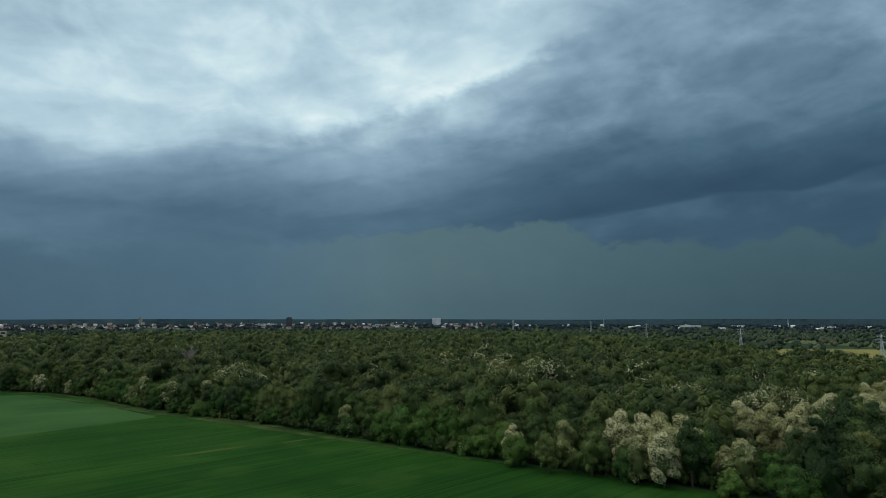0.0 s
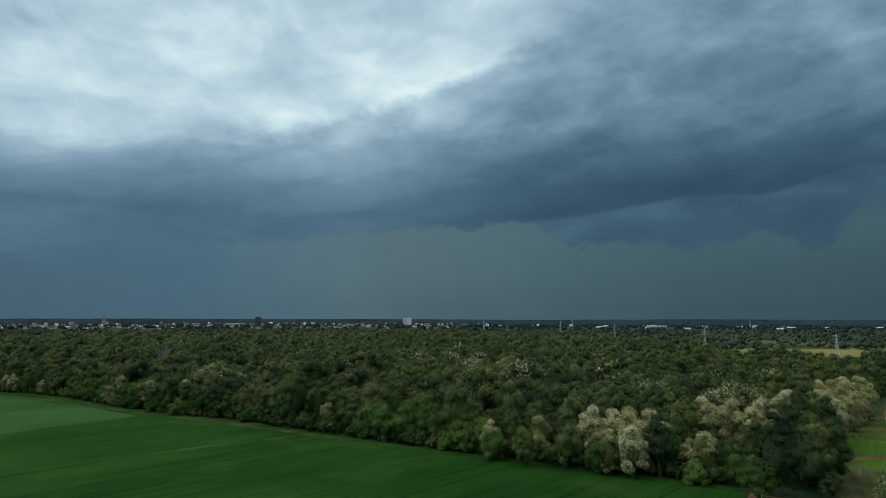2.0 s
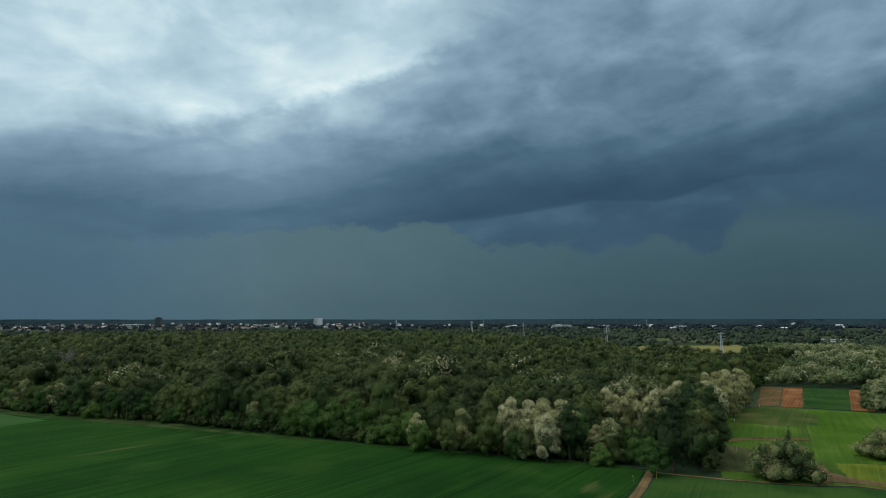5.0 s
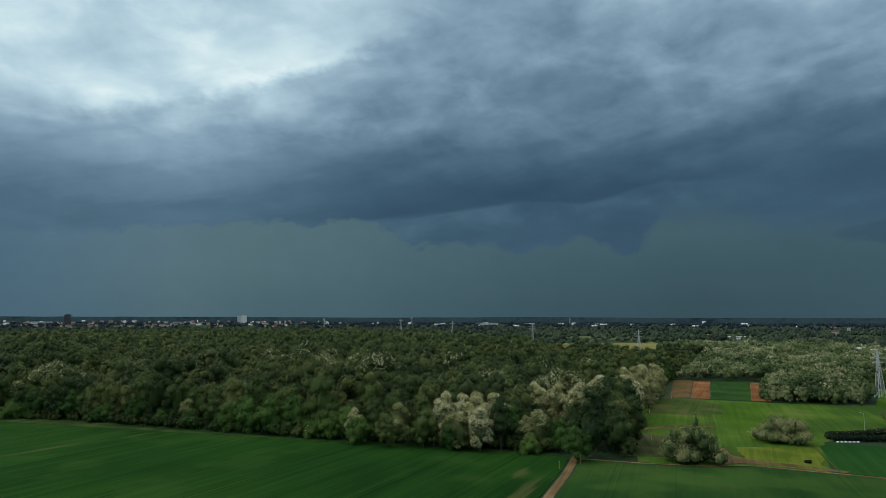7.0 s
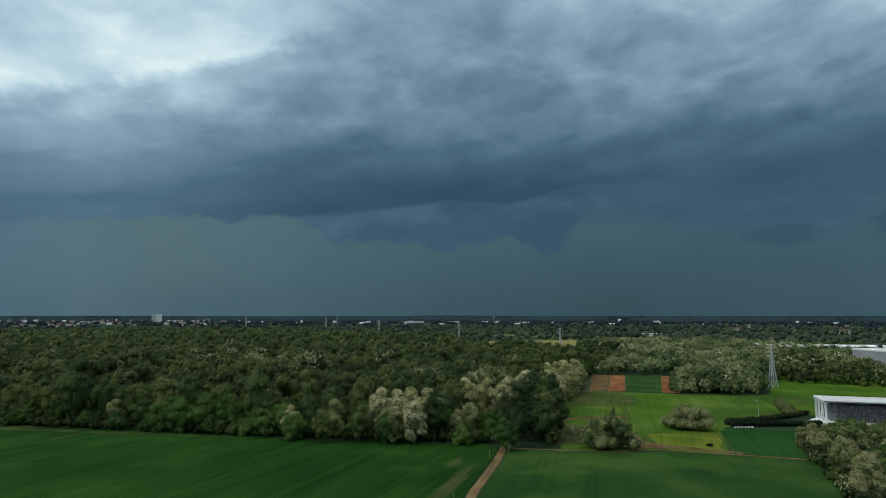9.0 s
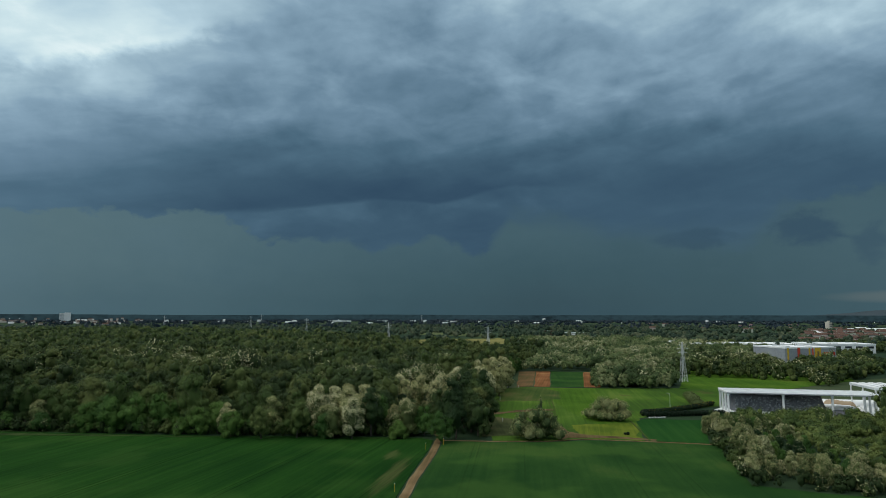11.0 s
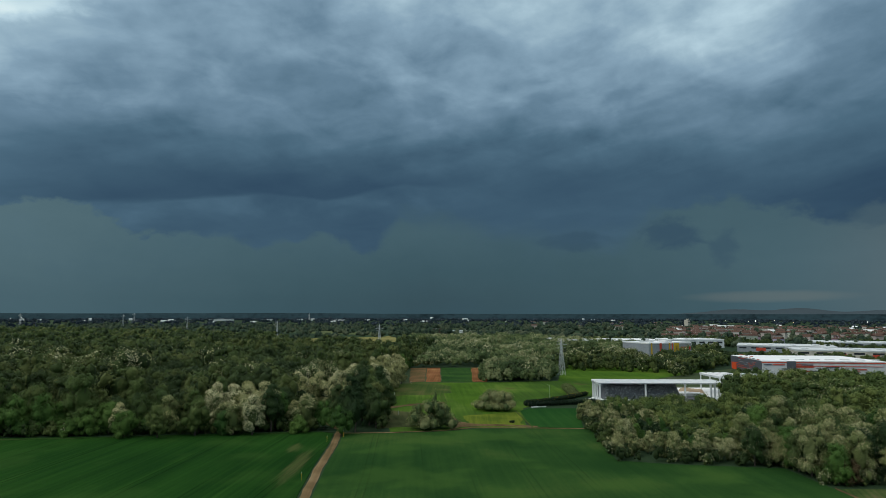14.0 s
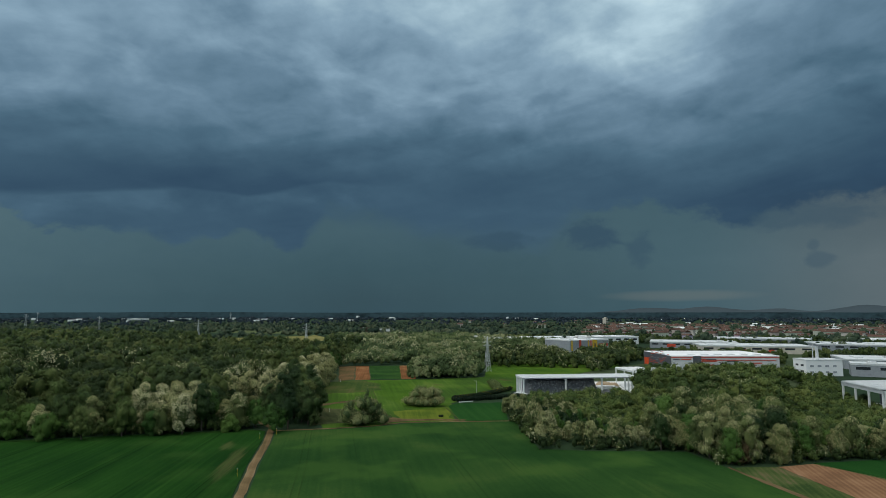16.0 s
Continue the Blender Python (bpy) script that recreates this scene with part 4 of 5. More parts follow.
M["hedge"] = leafy("hedge_leaf", (0.01, 0.022, 0.01), (0.018, 0.036, 0.014), (0.035, 0.055, 0.02), lone=True)
M["broom"] = leafy("broom_yellow", (0.32, 0.2, 0.02), (0.45, 0.3, 0.03), (0.55, 0.4, 0.05), lone=True)
hedge("hedge", plan([(153.5, 128), (162, 125), (170, 121.5), (178, 117.5)]), 2.0, 2.2, M["hedge"], 4200, "dark clipped hedge along the shed's yard", seed=5)
hedge("hedge", plan([(154.5, 130.5), (158, 132.5), (169, 130.8), (183, 131.5), (195, 133.5)]), 2.0, 2.1, M["hedge"], 4600, "dark hedge topped with yellow flowers", (260, M["broom"]), 6)
hedge("hedge", plan([(186, 133), (192, 139), (200, 146), (206, 152)]), 5.0, 3.2, M["leaf_grove"], 4600, "grey-green shrubs at the meadow's end", seed=7)


# ---- open shed and its yard ----
def placed(name, a, b, label, category, kind=""):
    """An Empty at a with its x axis towards b; returns it and the distance."""
    ob = new(name)
    ob.matrix_basis = pose(a[0], a[1], 0, 0, 0, math.degrees(math.atan2(b[1] - a[1], b[0] - a[0])))
    return tagged(ob, label, category, kind=kind), math.hypot(b[0] - a[0], b[1] - a[1])


M["charcoal"] = plain("charcoal_panel", (0.10, 0.105, 0.12), 0.5, 0.4, size=0.5)
M["rubble"] = plain("dark_rubble", (0.155, 0.16, 0.172), 0.9, 0.1, size=1.2, dirt=0.35)
M["rock"] = plain("grey_rock", (0.3, 0.31, 0.32), 0.9, 0.1, size=1.2, dirt=0.3)
M["sand"] = plain("tan_sand", (0.34, 0.26, 0.17), 0.9, 0.1, size=0.8, dirt=0.15)
M["dust"] = plain("white_dust", (0.78, 0.78, 0.76), 0.9, 0.1, size=0.5, dirt=0.1)
M["roof"] = plain("pale_roof", (0.6, 0.62, 0.62), 0.6, 0.3, size=0.3, dirt=0.12)


def open_shed():
    s, n = placed("open_shed", plan([(185, 121)])[0], plan([(219, 89.5)])[0], "open white concrete shed with a flat ribbed roof", "shed")
    w, hc, ht = 15.5, 8.0, 8.75
    for i in range(4):
        x = 0.4 + (n - 0.8) * (0, .37, .69, 1)[i]
        for y in (0.4, w * .36, w * .68, w - 0.4):
            if 1 < y < w - 1 and 0 < i < 3:
                continue
            part("column", boxes([(x - .35, x + .35, y - .35, y + .35, 0, hc), (x - .5, x + .5, y - .45, y + .45, hc - .7, hc)], bevel=.03), M["white"], s)
    part("fascia", boxes([(-.3, n + .3, -.3, .1, hc, ht)], bevel=.04), M["bright_white"], s, "white front fascia beam")
    part("fascia", boxes([(-.3, n + .3, w - .1, w + .3, hc, ht)], bevel=.04), M["white"], s)
    part("gable", boxes([(-.3, .1, .1, w - .1, hc, ht)], bevel=.04), M["white"], s)
    part("gable", boxes([(n - .1, n + .3, .1, w - .1, hc, ht)], bevel=.04), M["white"], s)
    bm = bmesh.new()
    k = 52
    rib = [(.12 + (n - .24) * i / k, ht - .14 + (.16 if (i // 2) % 2 else 0)) for i in range(k + 1)]
    prof = rib + [(n - .12, ht - .8), (.12, ht - .8)]
    ends = [[bm.verts.new((x, y, z)) for x, z in prof] for y in (.12, w - .12)]
    for i in range(len(prof)):
        j = (i + 1) % len(prof)
        bm.faces.new((ends[0][i], ends[0][j], ends[1][j], ends[1][i]))
    bmesh.ops.triangulate(bm, faces=[bm.faces.new(ends[0]), bm.faces.new(ends[1][::-1])])
    bmesh.ops.recalc_face_normals(bm, faces=bm.faces[:])
    part("roof", bm, M["roof"], s, "pale ribbed roof sheeting")
    part("gutter", boxes([(-.35, n + .35, -.55, -.3, hc + .1, hc + .45)]), M["grey"], s)
    return s, n, w


shed, SHED_N, SHED_W = open_shed()
YARD = plan([(178, 124), (185, 117), (219, 85), (246, 92), (262, 108), (236, 132), (205, 128), (196, 130)])
sheet("pavement_yard", YARD, 0.06, M["dust"], "dusty white concrete yard", thick=0.2)


def heap(name, x0, x1, y0, y1, h, label, seed, mat, parent_pose, cell=0.8):
    """A heap of broken stone with a steep ragged front."""
    nx, ny = int((x1 - x0) / cell), int((y1 - y0) / cell)
    vs, fs = [], []
    for j in range(ny + 1):
        for i in range(nx + 1):
            u, v = i / nx, j / ny
            p = Vector((x0 + (x1 - x0) * u, y0 + (y1 - y0) * v, 0))
            e = min(1, min(u, 1 - u) * (x1 - x0) / 2.4) * min(1, v * (y1 - y0) / 2.2, (1 - v) * (y1 - y0) / 2)
            p.z = max(0.0, h * e * (0.82 + 0.25 * noise.noise(p * .15 + Vector((seed, 0, 0)))) + (.5 * noise.noise(p * 1.1) if e > 0 else 0))
            vs.append(p)
    for j in range(ny):
        for i in range(nx):
            a = j * (nx + 1) + i
            fs.append((a, a + 1, a + nx + 2, a + nx + 1))
    ob = arrays(name, np.array([tuple(v) for v in vs]), np.array(fs), mat)
    ob.matrix_basis = parent_pose
    return tagged(ob, label, "heap", kind="stuff")


heap("rubble_heap", 3.0, 42, 5.0, 24, 8.2, "dark grey heap of crushed stone under the shed", 3, M["rubble"], shed.matrix_basis.copy(), 0.6)
g = np.random.default_rng(91)
stones = [((g.uniform(4, 40), g.uniform(4.6, 7.0), g.uniform(.4, 6.2)), g.uniform(.2, .5), g.uniform(.15, .4)) for _ in range(260)]
scree = arrays("loose_stones", *cores(g, [((x, 4.6 + z * .34, z), r, h) for (x, y, z), r, h in stones], 1.0, 3, 5), M["rock"])
scree.matrix_basis = shed.matrix_basis.copy()
tagged(scree, "pale broken stones on the face of the heap", "stones", kind="stuff")
heap("sand_heap", 47, 60, 19, 31, 3.6, "tan heap of sand beside the open canopy", 15, M["sand"], shed.matrix_basis.copy())
heap("rubble_heap", 38, 52, -2, 7, 2.6, "low grey heap of gravel in the yard", 9, M["rubble"], shed.matrix_basis.copy())
heap("dust_heap", 40, 58, 12, 24, 2.2, "pale heap of fine crushed stone", 5, M["dust"], shed.matrix_basis.copy())


def portal():
    s, n = placed("canopy_frame", (303, 127), (314, 118), "white steel canopy with open slatted roof behind the shed", "canopy")
    w, h = 22.0, 9.2
    for x in (0.3, n - .3):
        for y in (0.3, w / 2, w - .3):
            part("column", boxes([(x - .25, x + .25, y - .25, y + .25, 0, h)]), M["white"], s)
    part("fascia", boxes([(-.2, n + .2, -.2, .2, h - .6, h + .3)], bevel=.03), M["bright_white"], s)
    for i in range(4):
        x = 1.1 + i * (n - 2.2) / 3
        part("roof_slab", boxes([(x - 1.15, x + 1.15, .25, w, h + .32, h + .7)], bevel=.03), M["bright_white"], s)
    # charcoal sheet below the slabs gives the dark gaps
    part("under_slab_sheet", boxes([(0.3, n - .3, .25, w, h - .3, h - .1)]), M["charcoal"], s, "charcoal sheet under the slabs, dark in the gaps")
    part("beam", boxes([(-.2, .2, .2, w, h - .5, h + .3)]), M["steel"], s)
    part("beam", boxes([(n - .2, n + .2, .2, w, h - .5, h + .3)]), M["steel"], s)
    part("low_wall", boxes([(n + .3, n + .7, 0, w, 0, 3.0)]), M["white"], s)
    return s


portal()


# ---- factories ----
def warehouse():
    a, b = (430.7, 155), (484, 95.5)
    s, n = placed("warehouse", a, b, "long grey warehouse with red stripes and a white flat roof", "warehouse")
    w, h = 60.0, 9.8
    white = M["bright_white"]
    part("wall", boxes([(0, n, 0, w, 0, h)]), M["pale_panel"], s, "light grey panel wall")
    part("roof", boxes([(.4, n - .4, .4, w - .4, h - .1, h + .25)]), white, s, "white roof membrane")
    for x0, x1, y0, y1 in ((-.15, n + .15, -.15, .3), (-.15, n + .15, w - .3, w + .15), (-.15, .3, .3, w - .3), (n - .3, n + .15, .3, w - .3)):
        part("parapet", boxes([(x0, x1, y0, y1, h - .35, h + .35)]), white, s)
    g = np.random.default_rng(8)
    part("stripe", boxes([(-.36, n, -.22, 0, h - 1.15, h - .5)]), M["red"], s, "red stripe under the roofline")
    part("stripe", boxes([(22.2, n * .97, -.24, 0, h - 3.3, h - 2.9)]), M["red"], s)
    for k in range(14):
        x, z = g.uniform(0, n - 12), h - (2.2, 3.6, 5.0, 6.4)[k % 4]
        part("stripe", boxes([(x, x + g.uniform(4, 11), -.25 - .003 * k, 0, z - .5, z + .25)]), M["red"] if k % 3 else M["charcoal"], s)
    part("stripe", boxes([(16, 22, -.3, 0, h - 6.5, h)]), M["charcoal"], s)
    part("side_wall", boxes([(-.3, 0, 0, w, 0, h)]), M["charcoal"], s, "dark grey side wall with red dashes")
    for k in range(44):
        y, z = g.uniform(2, w - 10), 2.5 + 1.3 * g.integers(0, 8)
        part("dash", boxes([(-.38 - .002 * k, -.3, y, y + g.uniform(3, 8), z, z + .5)]), M["red"] if k % 3 else M["grey"], s)
    part("door", boxes([(-.5, -.3, w - 12, w - 2, 0, 5.2)]), M["orange"], s, "large orange-red door")
    for k in range(7):
        x = 18 + k * n / 8
        part("skylight", boxes([(x, x + 5, 12, 16, h + .25, h + .7)], bevel=.1), M["roof"], s)
    return s


M["orange"] = plain("orange_door", (0.75, 0.10, 0.03), 0.5, 0.3, size=0.5)
warehouse()


def office_block():
    s, n = placed("office_block", (442, 70), (458, 52), "white three-storey factory block with small windows", "building")
    w, h = 15.0, 10.2
    part("wall", boxes([(0, n, 0, w, 0, h)]), M["bright_white"], s)
    part("parapet", boxes([(-.2, n + .2, -.2, .2, h, h + .7), (-.2, n + .2, w - .2, w + .2, h, h + .7), (-.2, .2, .2, w - .2, h, h + .7), (n - .2, n + .2, .2, w - .2, h, h + .7)]), M["white"], s)
    for z in (2.2, 6.2):
        for k in range(4):
            x = 2.5 + k * (n - 4) / 4
            win = part("window", boxes([(x, x + 2.4, -.1, .05, z, z + 1.0)]), M["grey"], s)
            part("sill", boxes([(x - .1, x + 2.5, -.22, -.1, z - .15, z)]), M["grey"], win)
        for k in range(2):
            y = 3 + k * 6
            part("window", boxes([(-.1, .05, y, y + 3, z, z + 1.2)]), M["dark"], s)
    bm = bmesh.new()
    rod(bm, (n * .5, w * .5, h), (n * .5, w * .5, h + 9), 1.0, .9, 16)
    part("flue", bm, M["steel"], s, "steel flue on the roof")
    bm = bmesh.new()
    rod(bm, (n * .42, w * .6, h), (n * .42, w * .6, h + 15), .28, .2, 8)
    part("mast", bm, M["steel"], s)
    return s


office_block()


def long_roof():
    s, n = placed("loading_hall", (314, 31), (287, 12.6), "grey loading hall with a corrugated roof and open bays", "building")
    w, h = 55.0, 10.0
    # x runs towards the near corner, y to the factory side is negative here
    bm = bmesh.new()
    k = 36
    for i in range(k):
        x0, x1 = n * 1.0 * i / k, n * (i + 1) / k
        z = h + (0.35 if i % 2 else 0.0)
        vs = [bm.verts.new(p) for p in ((x0, 0, z), (x1, 0, z), (x1, w, z + 1.6), (x0, w, z + 1.6), (x0, 0, z - .4), (x1, 0, z - .4), (x1, w, z + 1.2), (x0, w, z + 1.2))]
        for f in ((0, 1, 2, 3), (7, 6, 5, 4), (0, 4, 5, 1), (1, 5, 6, 2), (2, 6, 7, 3), (3, 7, 4, 0)):
            bm.faces.new([vs[j] for j in f])
    part("roof", bm, M["roof"], s, "grey corrugated roof")
    part("eave_beam", boxes([(-.2, n + .2, .3, .9, h - 1.8, h - .42)]), M["steel"], s)
    for i in range(4):
        x = .5 + (n - 1) * i / 3
        part("column", boxes([(x - .35, x + .35, .3, 1.0, 0, h - 1.8)], bevel=.03), M["white"], s)
    part("back_wall", boxes([(0, n, w - 1, w - .6, 0, h)]), M["charcoal"], s)
    # charcoal panel added to make the shaded depth of the bays dark
    part("bay_shade_panel", boxes([(0.4, n - .4, 16, 16.4, 0.12, h - .5)]), M["charcoal"], s, "dark panel added to stand for the shade in the bays")
    part("side_wall", boxes([(0, .4, 22, w - 1, 0, h - .6)]), M["grey"], s)
    part("end_wall", boxes([(n - .4, n, 1.2, w - 1, 0, h - .6)]), M["white"], s, "white panel end wall")
    part("floor_slab", boxes([(-1, n + 1, -1, w, -.1, .12)]), M["dust"], s)
    return s


HALL = long_roof()


def low_building(a, b, w, h, wall, roof, label, bands=(), windows=0, shade=None):
    """A flat-roofed factory building with a parapet, coloured bands and strip windows."""
    s, n = placed("factory", a, b, label, "factory")
    part("wall", boxes([(0, n, 0, w, 0, h)]), wall, s)
    part("roof", boxes([(.3, n - .3, .3, w - .3, h - .1, h + .3)]), roof, s)
    part("parapet", boxes([(-.2, n + .2, -.2, .3, h - .6, h + .6), (-.2, n + .2, w - .3, w + .2, h - .6, h + .6), (-.2, .3, .3, w - .3, h - .6, h + .6), (n - .3, n + .2, .3, w - .3, h - .6, h + .6)]), roof, s)
    for x0, x1, z0, z1, mat in bands:
        part("panel", boxes([(x0 * n, x1 * n, -.3, 0, z0 * h, z1 * h)]), mat, s)
    for k in range(windows):
        x = n * (k + .2) / windows
        part("window", boxes([(x, x + n * .6 / windows, -.12, .05, h * .55, h * .78)]), M["dark"], s)
    for k in range(int(n / 22)):
        part("skylight", boxes([(10 + k * 22, 15 + k * 22, w * .3, w * .7, h + .3, h + 1.2)]), M["roof"], s)
    return s


Wt, Gy, Rf, Ch, Bw = M["white"], M["grey"], M["roof"], M["charcoal"], M["bright_white"]
low_building((462, 48), (478, -30), 20, 8.0, Gy, Rf, "grey panel factory with dark strip windows", windows=6)
low_building((516, 288), (562, 270), 40, 14.5, Gy, Bw, "grey factory with yellow and red panels",
             ((.04, .07, .3, 1, M["yellow"]), (.24, .29, 0, 1, M["red"]), (.46, .49, .2, 1, M["yellow"]), (.53, .55, 0, 1, M["orange"]), (.58, .7, .1, 1, M["yellow"]), (.62, .66, .1, .8, Ch), (.74, .98, .55, .75, M["red"]), (.74, .98, .15, .35, Ch)), 0)
low_building((371, 144), (425, 146), 11, 3.6, Gy, Rf, "low grey workshop beside the canopy", windows=5)
low_building((661, 427), (715, 385), 50, 9, Wt, Bw, "long white factory roof behind trees", windows=6)
low_building((640, 470), (700, 440), 40, 8, Wt, Bw, "low white factory hall", windows=5)
low_building((714, 372), (770, 330), 45, 10, Wt, Bw, "white factory hall with pale roof", windows=6)
low_building((656, 545), (700, 525), 30, 7, Wt, Bw, "low white shed with a pale roof", windows=4)
low_building((700, 285), (735, 195), 60, 7, Gy, Rf, "long grey factory hall", ((.2, .3, .2, .7, M["red"]),), 8)
low_building((640, 205), (690, 110), 55, 7.5, M["plaster"], Rf, "beige factory hall with red gates", ((.38, .42, 0, .55, M["red"]), (.6, .65, 0, .55, M["red"])), 7)
low_building((760, 120), (800, 20), 70, 7, Gy, Rf, "grey factory hall with a white roof", windows=8)
low_building((860, 260), (900, 150), 60, 7, Gy, Rf, "pale grey storage hall", windows=8)
low_building((930, 110), (960, 0), 60, 7, Wt, Wt, "white storage hall at the edge of town", windows=8)
low_building((520, 60), (545, -10), 50, 7, Gy, Rf, "low grey workshop hall", windows=6)
for a, b, w, h, lab in (((1430, 3700), (1560, 3645), 40, 9, "large white storage sheds far off"), ((1700, 3560), (1760, 3530), 30, 9, "distant white storage hall beyond woods"),
                        ((2000, 3300), (2090, 3240), 30, 9, "distant pale factory beyond woods"), ((-1050, 1440), (-985, 1492), 40, 17, "pink brick barn beside far fields"),
                        ((-1090, 3900), (-980, 3930), 50, 16, "distant pale apartment row in town"), ((-380, 4050), (-300, 4050), 40, 14, "distant white hall in the town")):
    low_building(a, b, w, h, M["plaster"] if "pink" in lab else Wt, M["tile"] if "pink" in lab else Wt, lab, windows=6)




def hospital():
    s, n = placed("hospital_tower", (-14, 4420), (46, 4420), "white high-rise block standing above the far town", "building")
    part("wall", boxes([(0, 26, 0, 20, 0, 52), (26, n, 2, 18, 0, 56)]), M["bright_white"], s)
    for k in range(10):
        part("window", boxes([(2, 24, -.3, 0, 6 + k * 4.4, 7.6 + k * 4.4)]), M["grey"], s)
    return s


hospital()


def tower_block(x, y, w, h, mat, label):
    s, n = placed("tower_block", (x, y), (x + w, y), label, "building")
    part("wall", boxes([(0, n, 0, w * .7, 0, h)]), mat, s)
    part("roof", boxes([(n * .3, n * .7, w * .2, w * .5, h, h + 3)]), mat, s)
    for k in range(int(h / 5)):
        part("window", boxes([(1, n - 1, -.2, 0, 2.5 + k * 5, 4 + k * 5)]), M["dark"], s)


tower_block(-1025, 4350, 34, 58, M["charcoal"], "dark high-rise on the far skyline")
tower_block(-1900, 4050, 16, 58, M["plaster"], "slim pale church tower above the town")
tower_block(1755, 870, 16, 26, M["plaster"], "beige tower rising from the town")


# ---- lattice pylons ----
def pylon(x, y, h, turn, label):
    s = tagged(new("pylon"), label, "pylon", "power line pylons")
    half = h * .075
    lv = [0, .16, .3, .42, .53, .63, .72, .81, .9, .97]

    def wide(k):
        return half * (1 - k / .72 * .74) if k < .72 else half * .26 * (1 - (k - .72) / .28 * .75)

    def corner(k, i):
        a = wide(k)
        return ((a, a), (-a, a), (-a, -a), (a, -a))[i] + (h * k,)

    th = .004 * h
    for i in range(4):
        bm = bmesh.new()
        tube(bm, [corner(k, i) for k in lv], th * 1.3)
        part("leg", bm, M["steel"], s)
        bm = bmesh.new()
        for n, (k0, k1) in enumerate(zip(lv, lv[1:])):
            rod(bm, corner(k0, i), corner(k1, (i + 1) % 4), th * .6, None, 4)
            rod(bm, corner(k0, (i + 1) % 4), corner(k1, i), th * .6, None, 4)
            rod(bm, corner(k1, i), corner(k1, (i + 1) % 4), th * .6, None, 4)
        part("bracing", bm, M["steel"], s)
    for k, w in ((.72, .13), (.81, .17), (.9, .12)):
        a = wide(k)
        for e in (1, -1):
            bm = bmesh.new()
            for sy in (1, -1):
                rod(bm, (e * a, sy * a, h * k), (e * w * h, 0, h * k), th * .8, None, 4)
                rod(bm, (e * a, sy * a, h * (k + .035)), (e * w * h, 0, h * k), th * .6, None, 4)
            arm = part("cross_arm", bm, M["steel"], s)
            bm = bmesh.new()
            rod(bm, (e * w * h, 0, h * k), (e * w * h, 0, h * (k - .045)), th * 1.2, None, 6)
            part("insulator", bm, M["dark"], arm)
    bm = bmesh.new()
    rod(bm, (0, 0, h * .95), (0, 0, h), th, th * .5, 4)
    part("peak", bm, M["steel"], s)
    s.matrix_basis = pose(x, y, 0, 0, 0, turn)
    return s


LINE = [(329, 247, 25.5), (424, 589, 30), (421, 845, 32), (450, 1300, 36), (510, 2000, 40), (342, 2650, 42), (900, 3300, 46), (1650, 2900, 46)]
for x, y, h in LINE:
    pylon(x, y, h, -20, "grey steel lattice pylon with three cross-arms")


# ---- town and distance ----
def house(seed, w, d, h, roof):
    g = np.random.default_rng(seed)
    s = new("house")
    wall = plain("house_wall", tuple(g.uniform(.42, .66) * c for c in (1.0, .95, .86)), .85, .2, size=.4, dirt=.12)
    part("wall", boxes([(-w / 2, w / 2, -d / 2, d / 2, 0, h)]), wall, s)
    bm = bmesh.new()
    o, r = .6, d * .26
    v = [bm.verts.new(p) for p in ((-w / 2 - o, -d / 2 - o, h), (w / 2 + o, -d / 2 - o, h), (w / 2 + o, d / 2 + o, h), (-w / 2 - o, d / 2 + o, h), (-w / 2 - o, 0, h + r), (w / 2 + o, 0, h + r))]
    for f in ((0, 1, 5, 4), (2, 3, 4, 5), (0, 4, 3), (1, 2, 5), (3, 2, 1, 0)):
        bm.faces.new([v[i] for i in f])
    rf = part("roof", bm, roof, s)
    part("chimney", boxes([(w * .2, w * .2 + .8, d * .1, d * .1 + .8, h + r * .3, h + r + .8)]), wall, rf)
    for k in range(2):
        for i in range(3):
            x = -w / 2 + w * (i + .3) / 3
            part("window", boxes([(x, x + 1.3, -d / 2 - .06, -d / 2 + .05, 1 + k * 3, 2.5 + k * 3)]), M["dark"], s)
    return tagged(s, ("pale plastered house with a clay tile roof", "beige house with a red tiled gable roof", "cream house with a brown tile roof")[seed % 3], "house", "houses of the town")


houses = [house(600 + i, *d, M["tile"]) for i, d in enumerate(((12, 10, 6), (15, 10, 6.2), (11, 9, 5.6), (24, 11, 9), (16, 13, 9)))]
g = np.random.default_rng(77)


def town(count, az0, az1, r0, r1, grow=1.0, first=False):
    for i in range(count):
        a, r = g.uniform(az0, az1) * D, math.sqrt(g.uniform(r0 * r0, r1 * r1))
        m = pose(r * math.sin(a), r * math.cos(a), 0, 0, 0, g.uniform(0, 360))
        k = int(g.integers(5))
        if first and i < 5:
            houses[i].matrix_basis = m
        else:
            copy_thing(houses[k], m)


